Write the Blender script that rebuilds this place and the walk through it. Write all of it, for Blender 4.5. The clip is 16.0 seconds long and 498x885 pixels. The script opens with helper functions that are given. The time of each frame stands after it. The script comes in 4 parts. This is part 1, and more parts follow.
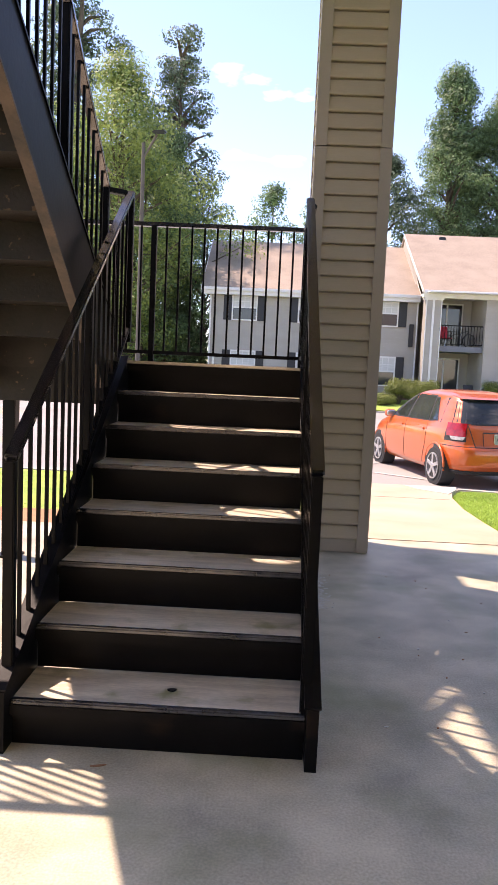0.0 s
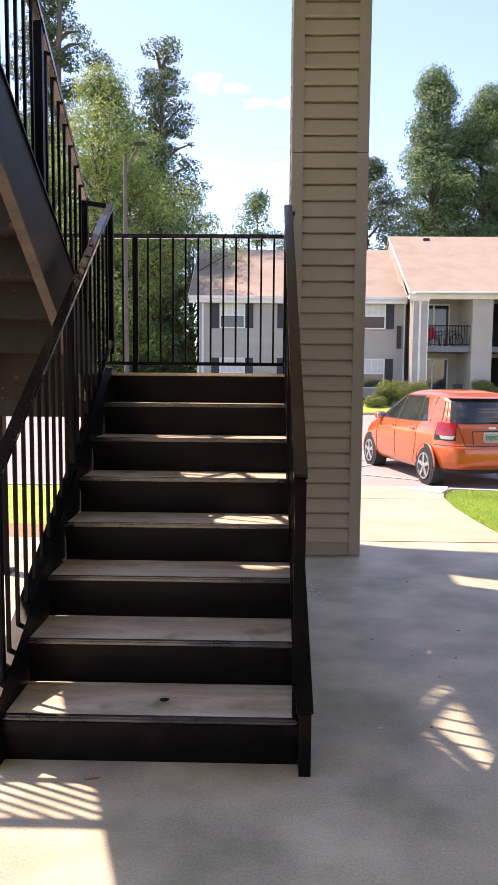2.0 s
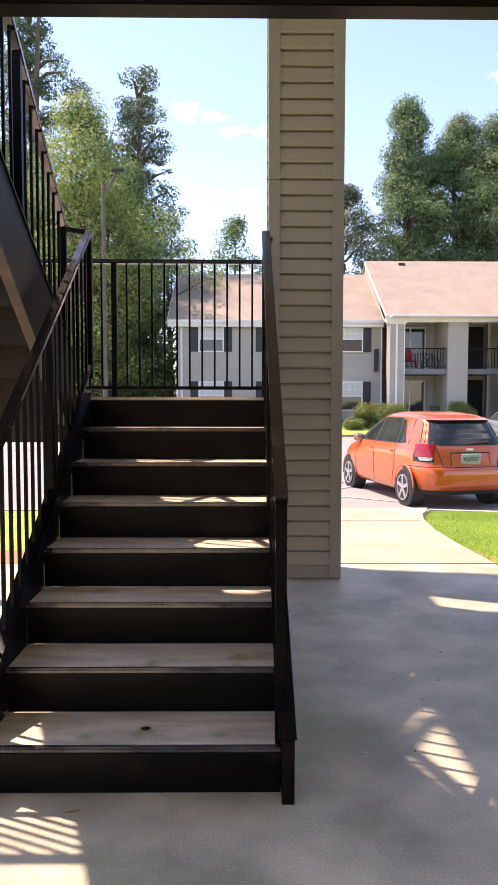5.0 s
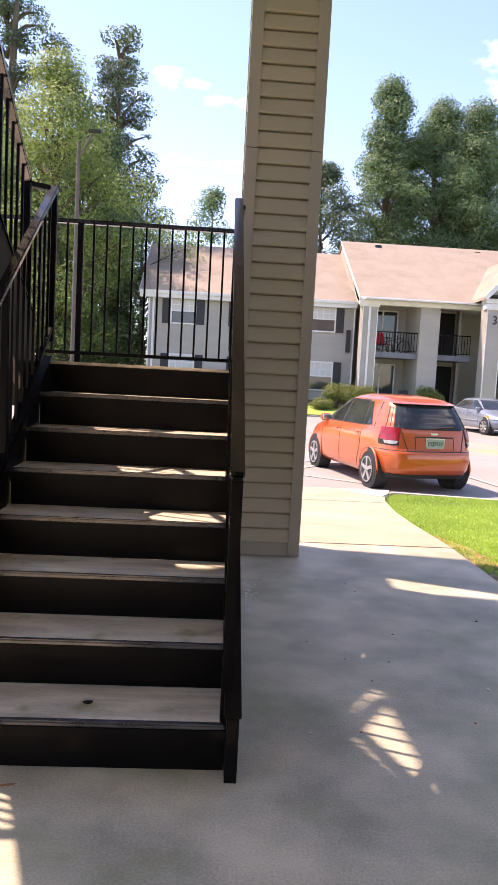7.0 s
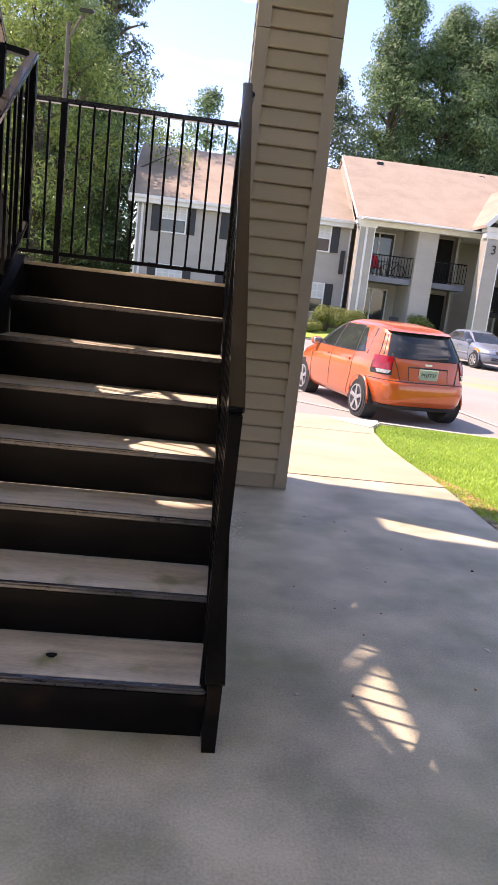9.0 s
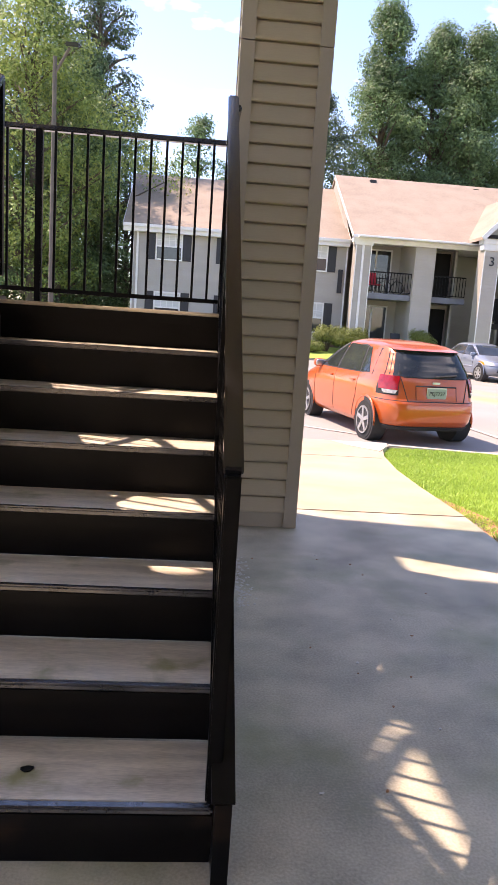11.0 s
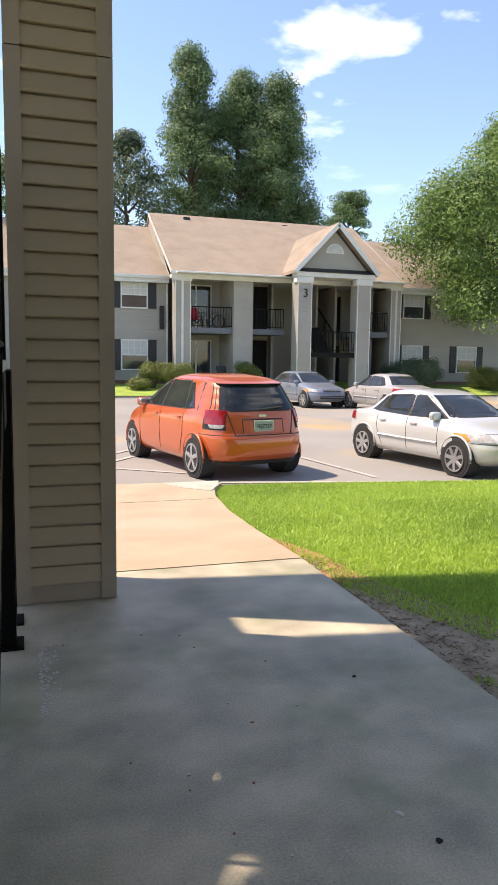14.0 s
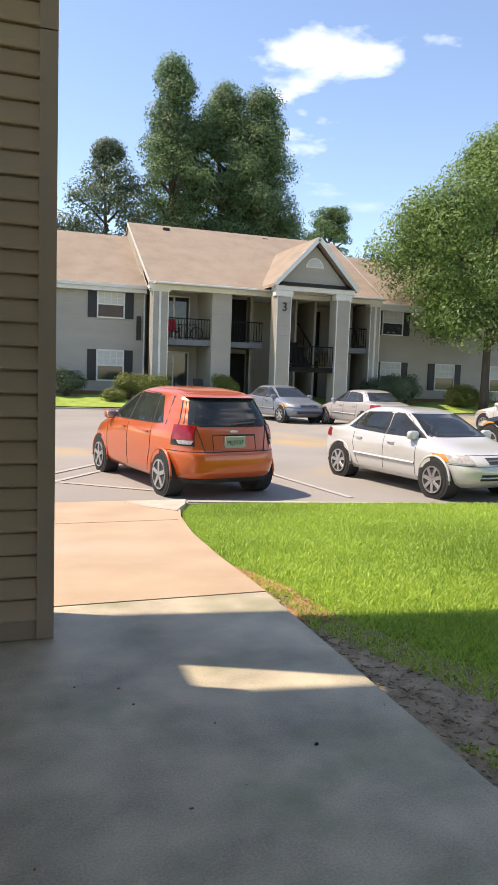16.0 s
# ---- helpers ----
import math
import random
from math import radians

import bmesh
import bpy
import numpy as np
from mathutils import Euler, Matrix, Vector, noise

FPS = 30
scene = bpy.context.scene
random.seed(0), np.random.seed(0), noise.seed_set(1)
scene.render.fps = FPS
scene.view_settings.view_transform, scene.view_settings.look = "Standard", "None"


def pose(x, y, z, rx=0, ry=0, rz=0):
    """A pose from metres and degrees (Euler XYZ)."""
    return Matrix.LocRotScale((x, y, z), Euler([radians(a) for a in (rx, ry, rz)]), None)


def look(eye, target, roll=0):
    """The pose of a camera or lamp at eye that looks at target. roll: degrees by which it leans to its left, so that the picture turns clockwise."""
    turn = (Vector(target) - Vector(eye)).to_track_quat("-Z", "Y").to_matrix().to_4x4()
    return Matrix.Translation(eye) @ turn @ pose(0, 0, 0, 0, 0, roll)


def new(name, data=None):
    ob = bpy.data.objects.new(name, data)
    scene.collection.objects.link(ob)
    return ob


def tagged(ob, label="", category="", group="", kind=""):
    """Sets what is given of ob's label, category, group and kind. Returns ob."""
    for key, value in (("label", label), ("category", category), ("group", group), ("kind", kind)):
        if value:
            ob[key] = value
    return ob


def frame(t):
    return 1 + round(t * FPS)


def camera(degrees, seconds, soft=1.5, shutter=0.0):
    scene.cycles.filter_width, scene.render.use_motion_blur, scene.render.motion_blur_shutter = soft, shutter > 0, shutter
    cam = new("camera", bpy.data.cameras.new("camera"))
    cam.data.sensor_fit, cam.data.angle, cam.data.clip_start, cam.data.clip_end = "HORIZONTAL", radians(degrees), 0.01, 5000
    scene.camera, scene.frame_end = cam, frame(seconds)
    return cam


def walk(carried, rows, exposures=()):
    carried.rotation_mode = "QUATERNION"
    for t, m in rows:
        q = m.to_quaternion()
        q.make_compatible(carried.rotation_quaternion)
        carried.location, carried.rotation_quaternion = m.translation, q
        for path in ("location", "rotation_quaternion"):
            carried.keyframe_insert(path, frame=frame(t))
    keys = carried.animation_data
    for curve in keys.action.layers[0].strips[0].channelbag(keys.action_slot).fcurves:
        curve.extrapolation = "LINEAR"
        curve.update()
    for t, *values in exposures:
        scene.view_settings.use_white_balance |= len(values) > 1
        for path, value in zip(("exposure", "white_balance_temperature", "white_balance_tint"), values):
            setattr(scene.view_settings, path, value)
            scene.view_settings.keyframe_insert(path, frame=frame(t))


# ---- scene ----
cam = camera(38.6, 16.0)
PATH = [
    (0, (0.023, 0.154, 1.405), (-0.033, 2.143, 1.201), 2.6),
    (0.5, (0.02, 0.155, 1.403), (-0.029, 2.143, 1.187), 2.1),
    (1, (0.052, 0.153, 1.401), (0.01, 2.141, 1.181), 1.2),
    (1.5, (0.055, 0.145, 1.407), (0.019, 2.134, 1.197), 0.6),
    (2, (0.063, 0.14, 1.408), (0.025, 2.131, 1.224), 0.5),
    (2.5, (0.036, 0.123, 1.414), (-0.008, 2.116, 1.256), 1.1),
    (3, (0.027, 0.126, 1.412), (-0.035, 2.12, 1.266), 1.4),
    (3.5, (0.047, 0.135, 1.407), (-0.015, 2.128, 1.26), 1.4),
    (4, (0.047, 0.135, 1.407), (0.002, 2.129, 1.254), 0.9),
    (4.5, (0.055, 0.129, 1.412), (0.039, 2.124, 1.264), 0.4),
    (5, (0.061, 0.137, 1.411), (0.08, 2.133, 1.292), 0.1),
    (5.2, (0.072, 0.139, 1.41), (0.1, 2.136, 1.305), -0.1),
    (7.3, (0.098, 0.262, 1.393), (0.226, 2.249, 1.206), 4.0),
    (7.5, (0.052, 0.305, 1.406), (0.168, 2.296, 1.248), 5.3),
    (8, (0.02, 0.434, 1.398), (0.189, 2.41, 1.144), 6.7),
    (8.2, (0.017, 0.481, 1.382), (0.206, 2.445, 1.056), 6.8),
    (10.3, (0.151, 0.825, 1.4), (0.202, 2.776, 0.964), 5.5),
    (10.5, (0.112, 0.886, 1.404), (0.135, 2.844, 0.997), 5.4),
    (11, (0.098, 0.967, 1.421), (0.256, 2.93, 1.075), 3.9),
    (11.5, (0.123, 1.039, 1.426), (0.397, 2.983, 1.045), 2.1),
    (12, (0.219, 1.162, 1.427), (0.558, 3.11, 1.128), 0.6),
    (12.5, (0.337, 1.268, 1.426), (0.684, 3.216, 1.134), -0.1),
    (13, (0.359, 1.319, 1.403), (0.689, 3.254, 1.024), 0.1),
    (13.5, (0.365, 1.371, 1.403), (0.797, 3.293, 1.059), 0.6),
    (14, (0.328, 1.473, 1.439), (0.93, 3.366, 1.209), 0.8),
    (14.5, (0.318, 1.585, 1.439), (1.103, 3.413, 1.234), 2.1),
    (15, (0.351, 1.705, 1.437), (1.1, 3.542, 1.186), 3.8),
    (15.5, (0.488, 1.833, 1.445), (1.166, 3.703, 1.24), 3.3),
    (16, (0.571, 1.875, 1.445), (1.231, 3.753, 1.253), 2.0),
]
walk(cam, [(t, look(eye, target, roll)) for t, eye, target, roll in PATH],
     [(0.0, 1.74, 6900, 29), (8.2, 1.74, 6900, 29), (11.0, 1.82, 6900, 28), (12.5, 1.64, 6900, 24), (13.5, 1.52, 6900, 20), (14.5, 1.14, 7050, 15), (16.0, 1.14, 7050, 15)])

# ---- light ----
SUN = Vector((-0.58, 0.25, 1.0)).normalized()      # towards the sun
world = bpy.data.worlds.new("sky")
scene.world = world
world.use_nodes = True
wn, wl = world.node_tree.nodes, world.node_tree.links
sky = wn.new("ShaderNodeTexSky")
sky.sky_type = "NISHITA"
sky.sun_disc = False
sky.sun_elevation = math.asin(SUN.z)
sky.sun_rotation = math.atan2(SUN.x, SUN.y)
sky.air_density, sky.dust_density, sky.ozone_density = 1.0, 0.3, 2.6
# a few fair-weather clouds, laid on a flat layer above
wtc = wn.new("ShaderNodeTexCoord")
wsep = wn.new("ShaderNodeSeparateXYZ")
wl.new(wtc.outputs["Generated"], wsep.inputs[0])
wadd = wn.new("ShaderNodeMath"); wadd.operation = "ADD"; wadd.inputs[1].default_value = 0.115
wl.new(wsep.outputs[2], wadd.inputs[0])
wdx = wn.new("ShaderNodeMath"); wdx.operation = "DIVIDE"
wdy = wn.new("ShaderNodeMath"); wdy.operation = "DIVIDE"
wl.new(wsep.outputs[0], wdx.inputs[0]); wl.new(wadd.outputs[0], wdx.inputs[1])
wl.new(wsep.outputs[1], wdy.inputs[0]); wl.new(wadd.outputs[0], wdy.inputs[1])
wcomb = wn.new("ShaderNodeCombineXYZ")
wl.new(wdx.outputs[0], wcomb.inputs[0]); wl.new(wdy.outputs[0], wcomb.inputs[1])
cloud = wn.new("ShaderNodeTexNoise")
cloud.inputs["Scale"].default_value = 1.9
cloud.inputs["Detail"].default_value = 7
cloud.inputs["Roughness"].default_value = 0.52
wl.new(wcomb.outputs[0], cloud.inputs["Vector"])
cramp = wn.new("ShaderNodeValToRGB")
cramp.color_ramp.elements[0].position, cramp.color_ramp.elements[1].position = 0.57, 0.75
wl.new(cloud.outputs["Fac"], cramp.inputs[0])
cmix = wn.new("ShaderNodeMixRGB")
cmask = wn.new("ShaderNodeMapRange")
cmask.inputs[1].default_value, cmask.inputs[2].default_value = 0.2, 0.34
wl.new(wsep.outputs[2], cmask.inputs[0])
cmul = wn.new("ShaderNodeMath"); cmul.operation = "MULTIPLY"
wl.new(cramp.outputs[0], cmul.inputs[0]); wl.new(cmask.outputs[0], cmul.inputs[1])
cmix.inputs[2].default_value = (10, 10, 10.4, 1)
wl.new(cmul.outputs[0], cmix.inputs[0])
wl.new(sky.outputs[0], cmix.inputs[1])
wl.new(cmix.outputs[0], wn["Background"].inputs[0])
wn["Background"].inputs[1].default_value = 0.115

sun = new("sun", bpy.data.lights.new("sun", "SUN"))
sun.data.energy, sun.data.angle, sun.data.color = 3.2, radians(0.6), (1.0, 0.87, 0.70)
sun.matrix_world = look(SUN * 50, (0, 0, 0))


# ---- materials ----
def surf(name, a, b=None, scale=6.0, rough=0.6, metal=0.0, bump=0.2, fine=60.0, spread=0.0, spots=None, coat=0.0, stretch=(1, 1, 1), clear=0.0, contrast=0.22, shine=0.5, grain=0.35):
    """Two tones mixed by coarse and fine noise, with relief, and a shade of its own for each piece."""
    m = bpy.data.materials.new(name)
    m.use_nodes = True
    n, l = m.node_tree.nodes, m.node_tree.links
    p = n["Principled BSDF"]
    b = b or tuple(c * 0.75 for c in a)
    tc = n.new("ShaderNodeTexCoord")
    mp = n.new("ShaderNodeMapping")
    mp.inputs["Scale"].default_value = stretch
    l.new(tc.outputs["Object"], mp.inputs[0])
    big, small = n.new("ShaderNodeTexNoise"), n.new("ShaderNodeTexNoise")
    big.inputs["Scale"].default_value, small.inputs["Scale"].default_value = scale, fine
    big.inputs["Detail"].default_value, small.inputs["Detail"].default_value = 5, 3
    l.new(mp.outputs[0], big.inputs["Vector"]); l.new(mp.outputs[0], small.inputs["Vector"])
    mix = n.new("ShaderNodeMath"); mix.operation = "MULTIPLY_ADD"; mix.inputs[1].default_value = grain
    l.new(small.outputs["Fac"], mix.inputs[0]); l.new(big.outputs["Fac"], mix.inputs[2])
    ramp = n.new("ShaderNodeValToRGB")
    ramp.color_ramp.elements[0].position, ramp.color_ramp.elements[1].position = 0.5 + grain / 2 - contrast, 0.5 + grain / 2 + contrast
    ramp.color_ramp.elements[0].color, ramp.color_ramp.elements[1].color = (*b, 1), (*a, 1)
    l.new(mix.outputs[0], ramp.inputs[0])
    out = ramp.outputs[0]
    if spots:
        colour, size, low, high = spots
        sp = n.new("ShaderNodeTexNoise")
        sp.inputs["Scale"].default_value, sp.inputs["Detail"].default_value = size, 6
        l.new(tc.outputs["Object"], sp.inputs["Vector"])
        r2 = n.new("ShaderNodeValToRGB")
        r2.color_ramp.elements[0].position, r2.color_ramp.elements[1].position = low, high
        l.new(sp.outputs["Fac"], r2.inputs[0])
        mx = n.new("ShaderNodeMixRGB"); mx.inputs[2].default_value = (*colour, 1)
        l.new(r2.outputs[0], mx.inputs[0]); l.new(out, mx.inputs[1])
        out = mx.outputs[0]
    if spread:
        oi = n.new("ShaderNodeObjectInfo")
        hsv = n.new("ShaderNodeHueSaturation")
        mr = n.new("ShaderNodeMapRange")
        mr.inputs[3].default_value, mr.inputs[4].default_value = 1 - spread, 1 + spread
        l.new(oi.outputs["Random"], mr.inputs[0]); l.new(mr.outputs[0], hsv.inputs["Value"]); l.new(out, hsv.inputs["Color"])
        out = hsv.outputs[0]
    l.new(out, p.inputs["Base Color"])
    p.inputs["Roughness"].default_value, p.inputs["Metallic"].default_value = rough, metal
    p.inputs["Specular IOR Level"].default_value = shine
    p.inputs["Coat Weight"].default_value = coat
    p.inputs["Coat Roughness"].default_value = 0.05
    if clear:
        p.inputs["Transmission Weight"].default_value = clear
    if bump:
        bp = n.new("ShaderNodeBump")
        bp.inputs["Strength"].default_value, bp.inputs["Distance"].default_value = bump, 0.01
        l.new(mix.outputs[0], bp.inputs["Height"]); l.new(bp.outputs[0], p.inputs["Normal"])
    return m


def leafy(name, a, b):
    """Foliage: a shade of its own for each leaf, and light that comes through it."""
    m = bpy.data.materials.new(name)
    m.use_nodes = True
    n, l = m.node_tree.nodes, m.node_tree.links
    p = n["Principled BSDF"]
    g = n.new("ShaderNodeNewGeometry")
    tc = n.new("ShaderNodeTexCoord")
    big = n.new("ShaderNodeTexNoise"); big.inputs["Scale"].default_value = 0.5
    l.new(tc.outputs["Object"], big.inputs["Vector"])
    ad = n.new("ShaderNodeMath"); ad.operation = "MULTIPLY_ADD"; ad.inputs[1].default_value = 0.55
    l.new(g.outputs["Random Per Island"], ad.inputs[0]); l.new(big.outputs["Fac"], ad.inputs[2])
    r = n.new("ShaderNodeValToRGB")
    r.color_ramp.elements[0].position, r.color_ramp.elements[1].position = 0.35, 1.0
    r.color_ramp.elements[0].color, r.color_ramp.elements[1].color = (*b, 1), (*a, 1)
    l.new(ad.outputs[0], r.inputs[0]); l.new(r.outputs[0], p.inputs["Base Color"])
    p.inputs["Roughness"].default_value = 0.55
    tr = n.new("ShaderNodeBsdfTranslucent")
    l.new(r.outputs[0], tr.inputs["Color"])
    ms = n.new("ShaderNodeMixShader"); ms.inputs[0].default_value = 0.42
    l.new(p.outputs[0], ms.inputs[1]); l.new(tr.outputs[0], ms.inputs[2])
    l.new(ms.outputs[0], n["Material Output"].inputs[0])
    return m


CONCRETE = surf("concrete", (0.58, 0.52, 0.39), (0.27, 0.245, 0.185), 2.6, 0.5, bump=0.2, fine=110, contrast=0.22, grain=0.5, spots=((0.20, 0.22, 0.11), 1.8, 0.5, 0.78))
# sunlit copy of the concrete: the sun's warm tan is in the colour
CONCRETE_SUN = surf("sun_tinted_walk_concrete", (0.45, 0.35, 0.25), (0.36, 0.265, 0.18), 1.3, 0.85, bump=0.2, fine=80, spots=((0.42, 0.36, 0.28), 0.7, 0.52, 0.75))
KERB = surf("kerb_concrete", (0.45, 0.42, 0.37), (0.33, 0.31, 0.27), 3, 0.85)
ASPHALT = surf("worn_asphalt", (0.30, 0.285, 0.265), (0.22, 0.21, 0.195), 0.35, 0.9, bump=0.3, fine=70, spots=((0.40, 0.29, 0.15), 0.17, 0.56, 0.68))
LINE = surf("worn_white_line", (0.45, 0.44, 0.42), (0.30, 0.29, 0.28), 5, 0.8)
LAWN = surf("lawn", (0.32, 0.42, 0.07), (0.17, 0.26, 0.04), 2.5, 0.9, bump=0.6, fine=45)
DIRT = surf("bare_dirt", (0.44, 0.35, 0.25), (0.18, 0.135, 0.09), 9, 0.95, bump=0.8, fine=60, grain=0.5)
CLAY = surf("red_clay", (0.42, 0.2, 0.1), (0.25, 0.13, 0.07), 8, 0.95, bump=0.6, fine=50)
BLADE = leafy("grass_blade", (0.48, 0.64, 0.11), (0.18, 0.32, 0.045))
BLACK = surf("black_painted_steel", (0.007, 0.0065, 0.0068), (0.003, 0.0027, 0.003), 4, 0.34, shine=0.12, bump=0.12, fine=40, spots=((0.03, 0.018, 0.012), 3.0, 0.64, 0.8))
RAIL = surf("glossy_black_handrail", (0.016, 0.0155, 0.018), (0.007, 0.0065, 0.008), 5, 0.2, bump=0.12, fine=40, shine=1.0, coat=0.7)
RUSTY = surf("rusted_steel_edge", (0.10, 0.065, 0.045), (0.03, 0.022, 0.018), 8, 0.6, bump=0.4)
BROWN = surf("brown_painted_plate", (0.022, 0.0165, 0.012), (0.008, 0.0065, 0.005), 5, 0.45, shine=0.3, bump=0.4, spots=((0.10, 0.06, 0.035), 22, 0.66, 0.70))
TREAD = surf("weathered_tread", (0.80, 0.70, 0.55), (0.46, 0.39, 0.30), 5.0, 0.3, bump=0.2, fine=60, stretch=(0.6, 4, 1), contrast=0.2, spread=0.1, shine=0.8, grain=0.5, spots=((0.30, 0.28, 0.13), 6, 0.58, 0.72))
NOSE = surf("worn_nosing", (0.10, 0.10, 0.11), (0.025, 0.025, 0.028), 9, 0.2, shine=1.0, bump=0.2, metal=0.3, coat=0.6)
SIDING = surf("tan_vinyl_siding", (0.42, 0.34, 0.255), (0.34, 0.275, 0.205), 1.6, 0.5, bump=0.05, fine=70, stretch=(0.4, 0.4, 3), spread=0.04)
TRIM = surf("tan_vinyl_trim", (0.34, 0.28, 0.23), (0.30, 0.25, 0.205), 3, 0.5, bump=0.04)
# pale colour picked so the upper floor's underside bounces light down
CEIL = surf("pale_bounce_soffit", (0.62, 0.6, 0.56), (0.55, 0.53, 0.5), 3, 0.6)


# ---- helpers ----
def box(bm, c, s, m=None, bevel=0.0):
    mat = Matrix.Translation(c) @ (m or Matrix()) @ Matrix.Diagonal((*s, 1))
    r = bmesh.ops.create_cube(bm, size=1, matrix=mat)
    if bevel:
        es = {e for v in r["verts"] for e in v.link_edges}
        bmesh.ops.bevel(bm, geom=list(es), offset=bevel, segments=2, affect="EDGES")
    return bm


def span(bm, lo, hi, bevel=0.0):
    return box(bm, [(a + b) / 2 for a, b in zip(lo, hi)], [abs(b - a) for a, b in zip(lo, hi)], None, bevel)


def bar(bm, p, q, w, h, bevel=0.0, up=(0, 0, 1)):
    """A rectangular bar from p to q, w across and h along up."""
    p, q = Vector(p), Vector(q)
    d = (q - p).normalized()
    u = Vector(up)
    if abs(d.dot(u)) > 0.99:
        u = Vector((0, 1, 0))
    s = d.cross(u).normalized()
    u = s.cross(d)
    rot = Matrix((s, d, u)).transposed().to_4x4()
    return box(bm, (p + q) / 2, (w, (q - p).length, h), rot, bevel)


def tube(bm, p, q, r1, r2, seg=10):
    p, q = Vector(p), Vector(q)
    d = q - p
    m = Matrix.Translation((p + q) / 2) @ d.to_track_quat("Z", "Y").to_matrix().to_4x4()
    bmesh.ops.create_cone(bm, cap_ends=True, segments=seg, radius1=r1, radius2=r2, depth=d.length, matrix=m)
    return bm


def sweep(bm, pts, radii, seg=6):
    """One round bar along a line of points, with a radius at each."""
    pts = [Vector(p) for p in pts]
    rings = []
    for i, p in enumerate(pts):
        d = (pts[min(i + 1, len(pts) - 1)] - pts[max(i - 1, 0)]).normalized()
        q = d.to_track_quat("Z", "Y")
        if i and q.dot(last) < 0:
            q = -q
        last = q
        rings.append([bm.verts.new(p + q @ Vector((math.cos(2 * math.pi * k / seg) * radii[i], math.sin(2 * math.pi * k / seg) * radii[i], 0))) for k in range(seg)])
    for a, b in zip(rings, rings[1:]):
        for k in range(seg):
            bm.faces.new((a[k], a[(k + 1) % seg], b[(k + 1) % seg], b[k]))
    bm.faces.new(rings[0][::-1]); bm.faces.new(rings[-1])
    return bm


def prism(bm, pts, axis, lo, hi):
    """A flat outline pushed along an axis. pts: (u, v) in the other two axes, in order."""
    def at(u, v, w):
        return {"x": (w, u, v), "y": (u, w, v), "z": (u, v, w)}[axis]
    a = [bm.verts.new(at(u, v, lo)) for u, v in pts]
    b = [bm.verts.new(at(u, v, hi)) for u, v in pts]
    bm.faces.new(a); bm.faces.new(b[::-1])
    for i in range(len(pts)):
        j = (i + 1) % len(pts)
        bm.faces.new((a[i], b[i], b[j], a[j]))
    bmesh.ops.recalc_face_normals(bm, faces=bm.faces)
    return bm


def mesh_of(name, bm, material, smooth=False):
    me = bpy.data.meshes.new(name)
    bm.to_mesh(me)
    bm.free()
    me.materials.append(material)
    if smooth:
        for f in me.polygons:
            f.use_smooth = True
    return me


def part(name, bm, material, parent=None, label="", smooth=False):
    ob = new(name, mesh_of(name, bm, material, smooth))
    ob.parent = parent
    return tagged(ob, label)


def piece(name, me, parent, m):
    ob = new(name, me)
    ob.parent = parent
    ob.matrix_basis = m
    return ob


def thing(name, label, category, m=None, group="", kind=""):
    ob = new(name)
    ob.empty_display_size = 0.1
    if m is not None:
        ob.matrix_world = m
    return tagged(ob, label, category, group, kind)


def B():
    return bmesh.new()


# ---- ground ----
def ground_z(y):
    """Height of the land along the way: level at the house, then down to the car park and gently up again."""
    pts = ((-200, 0), (6.2, 0), (10.5, -0.2), (12, -0.28), (31, -0.17), (35, 0.25), (60, 0.5), (400, 0.5))
    for (a, za), (b, zb) in zip(pts, pts[1:]):
        if y <= b:
            return za + (zb - za) * max(0, (y - a)) / (b - a)
    return 0.5


def sheet(xs, ys, dz, name, material, label, category, zfun=None):
    bm = B()
    grid = [[bm.verts.new((x, y, (zfun or ground_z)(y) + dz)) for x in xs] for y in ys]
    for i in range(len(ys) - 1):
        for j in range(len(xs) - 1):
            bm.faces.new((grid[i][j], grid[i][j + 1], grid[i + 1][j + 1], grid[i + 1][j]))
    return tagged(part(name, bm, material), label, category, kind="structure")


sheet((-400, -60, -20, 0, 20, 60, 400), (-300, -30, -3, 3, 6.2, 8, 10.5, 12, 20, 31, 33, 35, 60, 400), -0.16, "ground", LAWN, "grassy ground reaching to the horizon", "ground",
      lambda y: min(ground_z(y), -0.12) if y < 35 else ground_z(y) - 0.1)
# car park: one asphalt sheet, its near edge slightly aslant
EDGE = lambda x: 11.25 - 0.2 * x if x > 2.4 else 10.7


def lot_z(y):
    return ground_z(max(y, 12)) if y < 31 else -0.17


bm = B()
lotx = (-120, -40, -20, -8, -3, 0, 2.4, 4, 6, 8, 12, 20, 40, 120)
rows_ = []
for x in lotx:
    col = []
    for k in range(9):
        y = EDGE(min(x, 20)) + 0.1 + (30.6 - EDGE(min(x, 20)) - 0.1) * k / 8
        col.append(bm.verts.new((x, y, lot_z(y))))
    rows_.append(col)
for a, b in zip(rows_, rows_[1:]):
    for k in range(8):
        bm.faces.new((a[k], b[k], b[k + 1], a[k + 1]))
tagged(part("car_park", bm, ASPHALT), "pale worn grey asphalt car park with sandy streaks", "car park", kind="structure")

